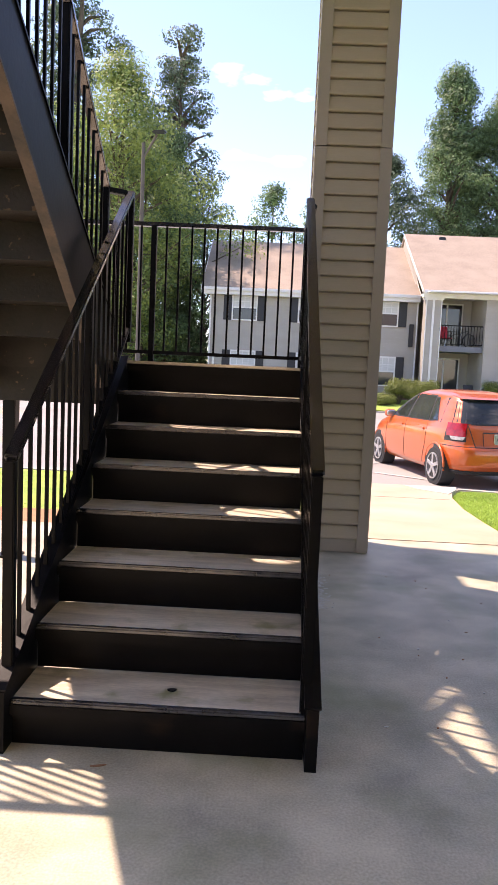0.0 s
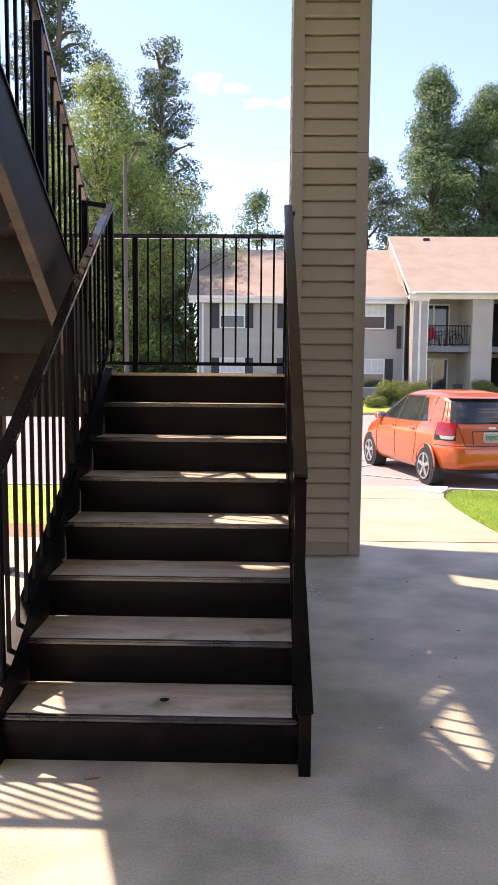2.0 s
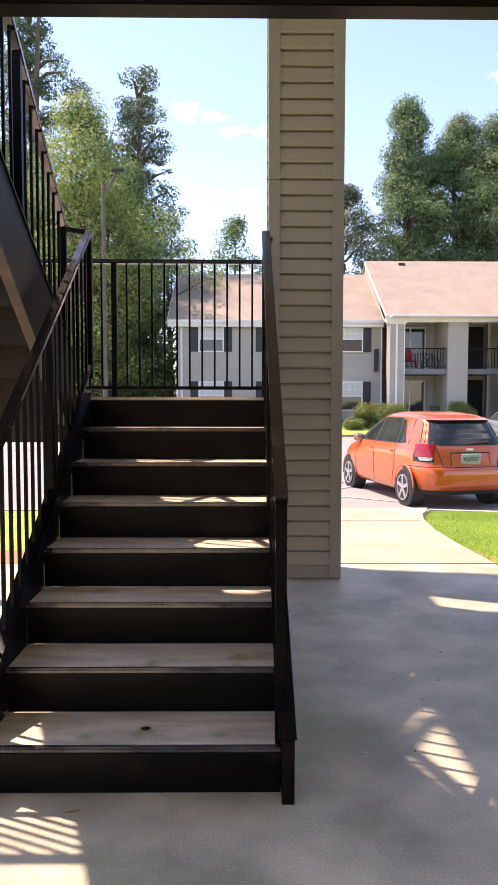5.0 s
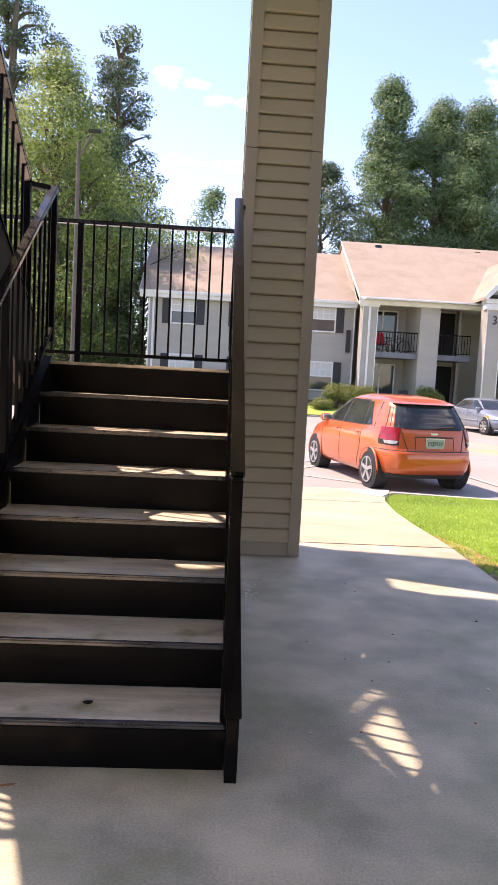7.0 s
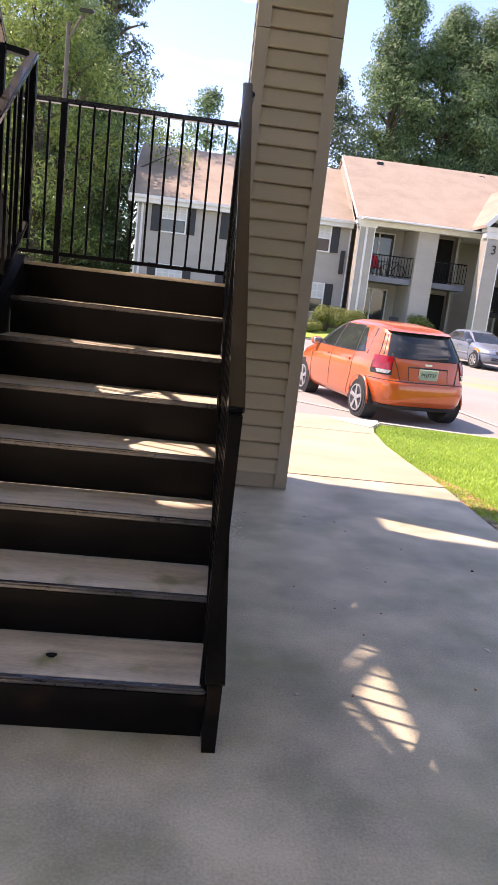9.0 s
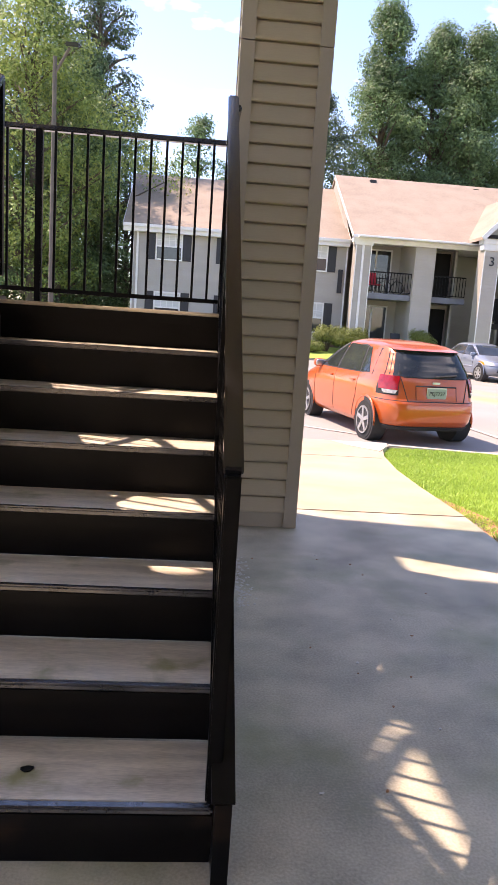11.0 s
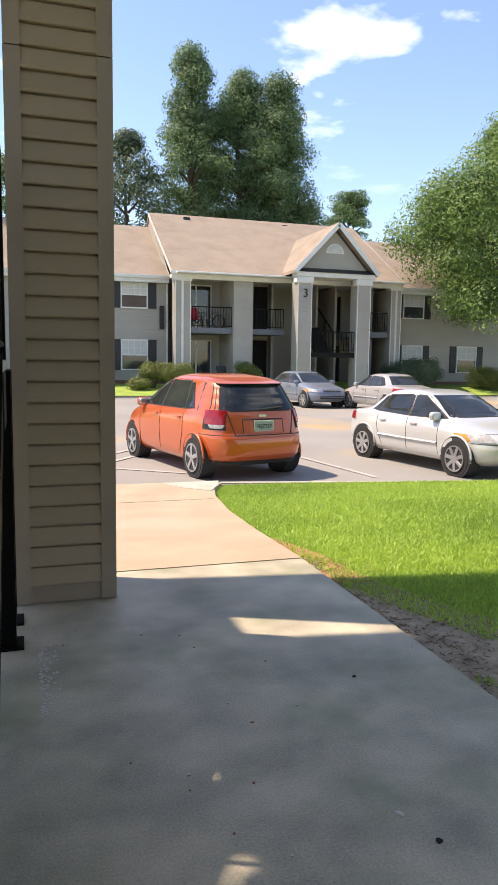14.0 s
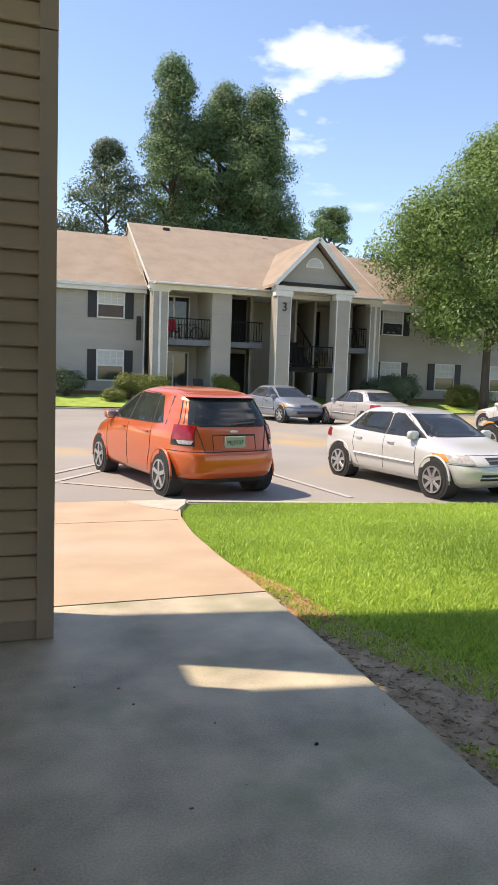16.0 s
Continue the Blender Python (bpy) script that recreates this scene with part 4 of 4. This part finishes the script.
        strip("grille_bar", lambda u: end(-0.35 + 0.7 * u, zh, 1, 0.012), 6, ALLOY, 0.012)
        patch("lower_grille", lambda u, v: end(-0.5 + 1.0 * u, 0.33 + 0.09 * v, 1, 0.008), 8, 3, CABIN)
        strip("grille_bar", lambda u: end(-0.5 + u, 0.375, 1, 0.014), 6, pnt, 0.016)
        strip("bumper_seam", lambda u: at(math.pi / 2 + (u - 0.5) * 2.0, zh - 0.075, 0.001), 26, CABIN, 0.007)
        strip("bonnet_seam", lambda u: end(-0.6 + 1.2 * u, zh + 0.065, 1, 0.001), 10, CABIN, 0.007)
        for s in (-1, 1):
            strip("side_moulding", lambda u: side(wheels[0] + 0.42 + u * (wheels[1] - wheels[0] - 0.84), 0.47, s, 0.004), 8, pnt, 0.03)
    return th


HATCH = dict(
    rows=[(0.21, -1.66, 1.70, 0.74), (0.27, -1.78, 1.84, 0.80), (0.36, -1.855, 1.93, 0.825), (0.5, -1.885, 1.95, 0.838), (0.62, -1.875, 1.92, 0.842), (0.67, -1.835, 1.89, 0.842), (0.8, -1.80, 1.72, 0.835), (0.9, -1.775, 1.42, 0.818), (0.97, -1.755, 1.18, 0.79), (1.03, -1.725, 1.05, 0.765), (1.2, -1.62, 0.76, 0.695), (1.33, -1.53, 0.5, 0.635), (1.40, -1.44, 0.3, 0.595), (1.445, -1.24, 0.12, 0.54), (1.475, -0.98, -0.04, 0.46), (1.495, -0.72, -0.18, 0.33), (1.502, -0.55, -0.32, 0.14)],
    wheels=(-1.20, 1.26), r=0.29, belt=0.95,
    sides=[((0.06, 0.99), (0.92, 0.98), (0.30, 1.38), (0.02, 1.40)), ((-0.82, 1.0), (0.0, 0.99), (-0.03, 1.40), (-0.70, 1.38)), ((-1.12, 1.02), (-0.86, 1.0), (-0.75, 1.36), (-0.86, 1.36))],
    rear=(1.0, 1.365, 0.71, 0.565), front=(1.0, 1.42, 0.64, 0.5), tail="hatch")
SEDAN = dict(
    rows=[(0.2, -1.78, 1.65, 0.70), (0.26, -1.88, 1.76, 0.76), (0.34, -1.94, 1.84, 0.785), (0.45, -1.97, 1.87, 0.80), (0.55, -1.95, 1.84, 0.805), (0.6, -1.93, 1.80, 0.805), (0.68, -1.91, 1.66, 0.80), (0.74, -1.89, 1.42, 0.79), (0.8, -1.86, 1.16, 0.775), (0.845, -1.78, 1.0, 0.755), (0.875, -1.58, 0.93, 0.73), (0.91, -1.36, 0.85, 0.70), (1.0, -1.22, 0.68, 0.65), (1.1, -1.07, 0.5, 0.60), (1.19, -0.90, 0.3, 0.55), (1.235, -0.74, 0.10, 0.48), (1.26, -0.5, -0.08, 0.38), (1.27, -0.4, -0.2, 0.15)],
    wheels=(-1.18, 1.17), r=0.275, belt=0.83,
    sides=[((0.04, 0.86), (0.78, 0.86), (0.20, 1.17), (-0.02, 1.18)), ((-0.78, 0.88), (-0.04, 0.86), (-0.08, 1.18), (-0.68, 1.15)), ((-1.02, 0.90), (-0.82, 0.88), (-0.73, 1.13), (-0.80, 1.12))],
    rear=(0.92, 1.18, 0.58, 0.46), front=(0.88, 1.19, 0.60, 0.46), tail="sedan", spokes=7)
SUV = dict(SEDAN, scale=1.22, spokes=5)
COUPE = dict(SEDAN, scale=1.08, spokes=9)
ORANGE, PEARL, SILVER = paint("orange_paint", (0.55, 0.10, 0.017)), paint("pearl_white_paint", (0.58, 0.58, 0.565)), paint("silver_blue_paint", (0.20, 0.23, 0.28))
car("hatchback", "orange five-door hatchback parked beside the lawn", ORANGE, 3.22, 12.85, 12.0, **HATCH)
car("sedan", "white four-door sedan parked facing the lawn", PEARL, 7.15, 12.0, 189.0, **SEDAN)
car("sedan", "silver-blue sedan parked before the apartments", SILVER, 10.3, 26.1, 190.0, **SEDAN)
car("sedan", "pale silver sedan parked nose to the apartments", paint("pale_silver_paint", (0.42, 0.40, 0.39)), 12.2, 23.4, 5.0, **SEDAN)
car("coupe", "white sports coupe parked before the apartments", PEARL, 16.7, 20.4, 6.0, **COUPE)
car("crossover", "black crossover parked beside the white sedan", paint("black_paint", (0.0025, 0.0025, 0.003)), 12.3, 14.1, 4.0, **SUV)

# parking lines
for x, y, h, l in ((5.0, 13.3, 8, 4.8), (8.9, 13.0, 8, 4.8), (0.6, 13.3, 8, 4.8), (1.4, 12.9, -38, 2.6), (1.8, 14.2, -38, 2.4), (2.2, 12.2, 55, 2.0)):
    b = B()
    v = [b.verts.new((px, py, 0)) for px, py in ((-0.05, -l / 2), (0.05, -l / 2), (0.05, l / 2), (-0.05, l / 2))]
    b.faces.new(v)
    ln = part("parking_line", b, LINE)
    slope = math.degrees(math.atan2(lot_z(y + l / 2) - lot_z(y - l / 2), l))
    ln.matrix_world = pose(x, y, lot_z(y) + 0.012, slope * math.cos(radians(h)), 0, h)
    tagged(ln, "worn white painted parking line", "road marking", kind="structure")

# ---- street lamp ----
lamp = thing("street_lamp", "tall grey street lamp with a tilted box head", "street lamp", pose(-3.75, 20, lot_z(20)))
POLE = surf("weathered_pole", (0.13, 0.11, 0.09), (0.08, 0.07, 0.06), 4, 0.8)
part("pole", tube(B(), (0, 0, 0), (0, 0, 7.6), 0.075, 0.05, 12), POLE, lamp)
part("arm", tube(B(), (0, 0, 7.2), (0.38, -0.15, 7.78), 0.03, 0.035, 8), POLE, lamp)
part("head", box(B(), (0.46, -0.2, 7.84), (0.36, 0.3, 0.1), pose(0, 0, 0, 18, 0, 0), 0.03), SHUTTER, lamp)

# ---- trees and shrubs ----
BARK = surf("tree_bark", (0.13, 0.1, 0.075), (0.07, 0.055, 0.045), 3, 0.95, bump=0.8, fine=15, stretch=(3, 3, 0.6))
LEAF_SUN = leafy("sunlit_leaves", (0.29, 0.36, 0.10), (0.08, 0.15, 0.045))
LEAF_MAPLE = leafy("maple_leaves", (0.22, 0.34, 0.09), (0.035, 0.085, 0.025))
LEAF = leafy("green_leaves", (0.18, 0.28, 0.12), (0.035, 0.075, 0.032))
LEAF_DARK = leafy("dark_needles", (0.15, 0.21, 0.125), (0.035, 0.06, 0.038))
LEAF_SHRUB = leafy("shrub_leaves", (0.22, 0.25, 0.06), (0.07, 0.11, 0.03))


def leaves(name, clumps, size, per, material, parent, seed, flat=0.8):
    """Many small bent leaves scattered in clumps (x, y, z, radius)."""
    rng = np.random.default_rng(seed)
    vs, fs = [], []
    for cx, cy, cz, cr in clumps:
        n = max(6, int(per * cr * cr))
        d = rng.normal(size=(n, 3))
        d /= np.linalg.norm(d, axis=1)[:, None]
        p = np.array((cx, cy, cz)) + d * (cr * rng.uniform(0.3, 1.08, n) ** 0.5)[:, None] * np.array((1, 1, flat))
        face = d + np.array((0, 0, 0.35)) + rng.normal(size=(n, 3)) * 0.38
        a = np.cross(face, rng.normal(size=(n, 3)))
        a /= np.linalg.norm(a, axis=1)[:, None]
        c = np.cross(a, face)
        c /= np.linalg.norm(c, axis=1)[:, None]
        s = size * rng.uniform(0.6, 1.35, n)[:, None]
        k = np.cross(a, c) * s * 0.18
        base = sum(len(v) for v in vs)
        quad = np.stack([p - a * s, p + c * s * 0.5 + k, p + a * s, p - c * s * 0.5 + k], 1).reshape(-1, 3)
        vs.append(quad)
        i = base + np.arange(n)[:, None] * 4 + np.arange(4)[None]
        fs.append(i)
    v, f = np.concatenate(vs), np.concatenate(fs)
    me = bpy.data.meshes.new(name)
    me.vertices.add(len(v)); me.vertices.foreach_set("co", v.astype(np.float32).ravel())
    me.loops.add(f.size); me.loops.foreach_set("vertex_index", f.astype(np.int32).ravel())
    me.polygons.add(len(f)); me.polygons.foreach_set("loop_start", np.arange(0, f.size, 4, dtype=np.int32))
    me.update(calc_edges=True)
    me.materials.append(material)
    ob = new(name, me)
    ob.parent = parent
    return ob


def tree(label, x, y, z, h, r, low, shape, material, seed, size=0.2, n=60, per=70, cat="tree"):
    """shape: 'round', 'cone' or 'pine'. low: the height at which the crown begins."""
    rng = np.random.default_rng(seed)
    th = thing("tree", label, cat, pose(x, y, z), "trees")
    b = B()
    lean = rng.normal(size=2) * 0.02 * h
    pts = [Vector((lean[0] * f * f, lean[1] * f * f, h * 0.93 * f)) for f in (0, 0.12, 0.3, 0.5, 0.7, 0.88, 1)]
    rad = [h * 0.02, h * 0.016, h * 0.014, h * 0.011, h * 0.008, h * 0.004, h * 0.0015]
    part("trunk", sweep(b, pts, rad, 9), BARK, th, smooth=True)
    clumps = []
    n = int(n * 1.6)
    for i in range(n):
        f = rng.uniform(0, 1)
        zz = low + (h - low) * f
        if shape == "round":
            env = r * (1 - abs(2 * f - 0.85) ** 2.2 * 0.75) if f > 0.1 else r * 0.7
        elif shape == "cone":
            env = r * (1 - f) ** 0.6 * (0.65 + 0.35 * min(1, f * 6))
        else:
            env = r * (0.35 + 0.65 * (1 - f)) * (0.6 + 0.5 * rng.uniform())
        a = rng.uniform(0, 2 * math.pi)
        env = max(env * (0.86 + 0.85 * noise.noise(Vector((math.cos(a) * 1.3 + seed, math.sin(a) * 1.3, zz * 0.32)))), 0.25)
        d = env * rng.uniform(0.12, 1.0) ** 0.45
        cr = (r * 0.25 if shape != "pine" else r * 0.2) * rng.uniform(0.4, 1.25)
        c = (d * math.cos(a), d * math.sin(a), zz - (0.1 * d if shape == "round" else 0.0), cr)
        clumps.append(c)
        if i % 3 == 0:
            foot = Vector((0, 0, max(low * 0.75, zz - d * 0.75)))
            mid = foot.lerp(Vector(c[:3]), 0.55) + Vector((0, 0, 0.04 * h * 0.3))
            part("limb", sweep(B(), [foot, mid, c[:3]], [h * 0.006, h * 0.004, h * 0.0012], 6), BARK, th)
    leaves("crown", clumps, size * 0.46, per * 2.6, material, th, seed + 1, 0.75 if shape != "pine" else 0.5)
    return th


tree("tall yellow-green sunlit broadleaf tree", -7.9, 36, 0.2, 15.6, 4.9, 2.0, "round", LEAF_SUN, 1, 0.17, 130, 90)
tree("tall dark pine with open branches", -6.2, 44, 0.3, 20.8, 4.2, 6, "pine", LEAF_DARK, 2, 0.2, 75, 100)
tree("tall dark pine with open branches", -13.0, 45, 0.3, 28, 4.4, 8, "pine", LEAF_DARK, 3, 0.22, 100, 100)
tree("dark green broadleaf tree at the wood's edge", -5.9, 39.5, 0.3, 13.5, 3.0, 0.8, "cone", LEAF, 4, 0.2, 90, 90)
tree("dark green broadleaf tree at the wood's edge", -13.5, 40, 0.3, 15, 4.5, 1, "round", LEAF, 5, 0.22, 80, 70)
tree("dark green broadleaf tree at the wood's edge", -8.6, 42.5, 0.3, 14, 4.0, 0.5, "round", LEAF, 6, 0.22, 80, 70)
tree("green broadleaf tree at the wood's edge", -7.0, 37.5, 0.2, 11.5, 3.4, 0.4, "round", LEAF, 21, 0.2, 90, 80)
tree("green broadleaf tree at the wood's edge", -4.6, 47, 0.3, 13.0, 3.2, 0.6, "round", LEAF, 22, 0.2, 70, 80)
tree("tall dense green tree behind the apartments", 11.6, 51, 0.4, 21.6, 4.2, 4, "cone", LEAF, 7, 0.2, 180, 95)
tree("tall dense green tree behind the apartments", 15.6, 52, 0.4, 21.0, 4.6, 4, "round", LEAF, 8, 0.2, 210, 95)
tree("tall dense green tree behind the apartments", 17.9, 51, 0.4, 20.2, 4.8, 4, "cone", LEAF, 9, 0.2, 190, 95)
tree("green tree behind the apartments", 7.2, 50, 0.4, 15.4, 3.8, 3, "round", LEAF_DARK, 10, 0.22, 120, 90)
tree("green tree behind the apartments", -0.5, 55, 0.4, 14.8, 3.6, 3, "cone", LEAF, 11, 0.22, 80, 60)
tree("green tree behind the apartments", 3.0, 56, 0.4, 13.8, 3.6, 3, "round", LEAF, 12, 0.22, 70, 60)
tree("green tree behind the apartments", 22.5, 56, 0.4, 13.5, 3.2, 4, "round", LEAF_DARK, 13, 0.22, 60, 70)
tree("young pine behind the apartments", 28.0, 60, 0.4, 15.8, 4.0, 7, "pine", LEAF, 14, 0.2, 90, 110)
tree("broad green maple before the apartments", 23.6, 31.9, 0.0, 12.9, 6.6, 4.4, "round", LEAF_MAPLE, 15, 0.17, 110, 120)
tree("green broadleaf tree at the wood's edge", -8.2, 48, 0.3, 16.5, 5.2, 0.5, "round", LEAF, 23, 0.22, 110, 70)
tree("green broadleaf tree at the wood's edge", -12.0, 38, 0.3, 12.5, 4.2, 0.4, "round", LEAF, 24, 0.22, 90, 70)
tree("green tree beyond the apartments", 32.5, 44, 0.3, 10, 4.0, 0.2, "round", LEAF, 25, 0.22, 90, 70)
tree("green tree beyond the apartments", 41, 48, 0.3, 12, 6.0, 0.2, "round", LEAF, 26, 0.25, 90, 60)
tree("green tree beyond the apartments", 36, 40, 0.3, 13, 5.5, 2, "round", LEAF, 16, 0.22, 90, 60)
tree("green tree beyond the apartments", 33, 52, 0.3, 14, 5.0, 2, "round", LEAF, 17, 0.22, 70, 60)


def shrub(label, x, y, r, h, material, seed):
    rng = np.random.default_rng(seed)
    th = thing("shrub", label, "shrub", pose(x, y, ground_z(y) + 0.05 if y < 34 else 0.2), "shrubs")
    cl = []
    for i in range(18):
        a = rng.uniform(0, 6.28)
        d = r * 0.67 * rng.uniform(0.1, 1) ** 0.5
        c = (d * math.cos(a), d * math.sin(a), h * rng.uniform(0.35, 0.72), r * 0.45)
        cl.append(c)
        part("stem", sweep(B(), [(d * 0.2 * math.cos(a), d * 0.2 * math.sin(a), 0), c[:3]], [0.03, 0.01], 5), BARK, th)
    leaves("foliage", cl, 0.04, 2200, material, th, seed, 0.8)
    return th


shrub("round clipped green shrub", 5.9, 33.4, 0.75, 1.35, LEAF_SHRUB, 31)
shrub("round clipped green shrub", 6.9, 33.2, 0.9, 1.3, LEAF_SHRUB, 32)
shrub("round clipped green shrub", 10.3, 33.0, 0.75, 1.6, LEAF_SHRUB, 33)
shrub("dark green clipped shrub", 18.6, 33.2, 1.4, 1.6, LEAF_DARK, 34)
shrub("dark green clipped shrub", 20.3, 34.2, 1.0, 1.7, LEAF_DARK, 35)
shrub("loose flowering shrub under the maple", 23.6, 33.2, 1.3, 1.1, LEAF_SHRUB, 36)
shrub("dark green clipped shrub", 3.3, 34.2, 0.9, 1.4, LEAF_DARK, 37)
shrub("low loose green shrub before the wall", 5.2, 32.8, 0.6, 0.6, LEAF_SHRUB, 38)
shrub("dark green clipped shrub", 1.2, 34.4, 0.9, 1.3, LEAF_DARK, 39)

# ---- grass blades on the near lawn ----
def blades(name, x0, x1, y0, y1, n, seed, label, keep=lambda x, y: True):
    rng = np.random.default_rng(seed)
    x, y = rng.uniform(x0, x1, n), rng.uniform(y0, y1, n)
    ok = np.array([keep(a, c) for a, c in zip(x, y)])
    x, y = x[ok], y[ok]
    n = len(x)
    z = np.array([ground_z(c) for c in y]) - 0.05
    hgt = rng.uniform(0.018, 0.048, n)
    a = rng.uniform(0, 6.28, n)
    w = rng.uniform(0.005, 0.011, n)
    lx, ly = rng.normal(size=n) * 0.025, rng.normal(size=n) * 0.025
    v = np.stack([np.stack([x - np.cos(a) * w, y - np.sin(a) * w, z], 1), np.stack([x + np.cos(a) * w, y + np.sin(a) * w, z], 1), np.stack([x + lx, y + ly, z + hgt], 1)], 1).reshape(-1, 3)
    me = bpy.data.meshes.new(name)
    me.vertices.add(len(v)); me.vertices.foreach_set("co", v.astype(np.float32).ravel())
    me.loops.add(n * 3); me.loops.foreach_set("vertex_index", np.arange(n * 3, dtype=np.int32))
    me.polygons.add(n); me.polygons.foreach_set("loop_start", np.arange(0, n * 3, 3, dtype=np.int32))
    me.update(calc_edges=True)
    me.materials.append(BLADE)
    return tagged(new(name, me), label, "grass", kind="stuff")


blades("grass", 2.3, 9.5, 3.4, 10.5, 330000, 51, "short mown green grass blades",
       lambda x, y: y < EDGE(x) - 0.02 and x > 2.28 + 0.02 * (y > 8) * (y - 8) ** 2 * 4.5 + max(0, 6.2 - y) * 0.28 * abs(math.sin(x * 3 + y * 2.1)))
blades("grass", -6, 0.0, 6.95, 10.5, 60000, 52, "short mown green grass blades")
b = B()
ed = [(2.26, 3.0), (2.262, 4.5), (2.262, 6.3), (2.5, 5.9), (2.75, 5.2), (3.1, 4.4), (3.4, 3.0)]
b.faces.new([b.verts.new((x, y, -0.036)) for x, y in ed])
tagged(part("bare_soil", b, DIRT), "bare brown soil with litter beside the walk", "bare soil", kind="structure")

# ---- small things on the slab and stairs ----
PALE = surf("pale_flaked_paint", (0.62, 0.6, 0.55), None, 20, 0.8)
rng = np.random.default_rng(77)
b = B()
for i in range(140):
    x, y = 0.37 + abs(rng.normal()) * 0.04, rng.uniform(4.3, 5.05)
    r0 = rng.uniform(0.003, 0.009)
    box(b, (x, y, 0.001), (r0 * 1.3, r0 * 2.2, 0.002), pose(0, 0, 0, 0, 0, rng.uniform(-40, 40)))
tagged(part("paint_flakes", b, PALE), "pale paint flakes on the slab beside the stairs", "paint spill", kind="stuff")


def litter(name, label, x, y, z, lx, ly, material, turn):
    b = B()
    pts = [(lx * math.cos(t) * (0.8 + 0.2 * math.sin(3 * t)), ly * math.sin(t)) for t in [6.283 * k / 10 for k in range(10)]]
    prism(b, pts, "z", 0, 0.003)
    ob = part(name, b, material)
    ob.matrix_world = pose(x, y, z, 0, 0, turn)
    return tagged(ob, label, "litter")


litter("leaf", "dark dry leaf lying on the lowest tread", -0.3, 2.74, RISE + 0.001, 0.022, 0.013, DARK, 10)
litter("leaf", "dark dry leaf lying on the slab", 1.75, 4.3, 0.001, 0.013, 0.008, DARK, 40)
litter("leaf", "dark dry leaf lying on the slab", 1.5, 3.2, 0.001, 0.014, 0.011, DARK, 80)
litter("paper_scrap", "small white paper scrap on the slab", 0.55, 2.9, 0.001, 0.012, 0.005, PALE, 20)
litter("paper_scrap", "small white paper scrap on the slab", 0.85, 3.75, 0.001, 0.012, 0.006, PALE, 60)
litter("paper_scrap", "small white paper scrap on the slab", 1.45, 3.35, 0.001, 0.02, 0.01, PALE, 120)
for i in range(26):
    x, y = rng.uniform(0.4, 2.2), rng.uniform(2.2, 6.0)
    litter("leaf_crumb", "tiny dry leaf crumb on the slab", x, y, 0.001, rng.uniform(0.004, 0.01), rng.uniform(0.003, 0.007), CLAY if i % 3 else PALE, rng.uniform(0, 180))
litter("twig", "short reddish twig on the slab by the stairs", -0.52, 2.5, 0.001, 0.035, 0.005, CLAY, 15)

# litter and clay at the lawn's bare edge
rng = np.random.default_rng(91)
b = B()
STRAW = surf("dry_straw", (0.42, 0.34, 0.23), (0.12, 0.09, 0.06), 9, 0.9, grain=0.5)
for i in range(900):
    y = rng.uniform(3.3, 6.3)
    x = 2.28 + abs(rng.normal()) * (0.12 + (6.3 - y) * 0.16)
    s = rng.uniform(0.003, 0.009)
    box(b, (x, y, -0.032), (s, s * rng.uniform(1.0, 6.0), 0.004), pose(0, 0, 0, rng.uniform(-15, 15), rng.uniform(-15, 15), rng.uniform(0, 180)))
tagged(part("mulch", b, STRAW), "scattered brown wood and leaf litter on the soil", "leaf litter", kind="stuff")
b = B()
b.faces.new([b.verts.new((x, y, z)) for x, y, z in ((2.262, 5.7, -0.03), (2.55, 5.65, -0.034), (2.5, 6.3, -0.034), (2.38, 6.9, -0.06), (2.27, 7.1, -0.06))])
bmesh.ops.triangulate(b, faces=b.faces)
tagged(part("clay_patch", b, CLAY), "small red clay patch at the walk's edge", "bare soil", kind="structure")
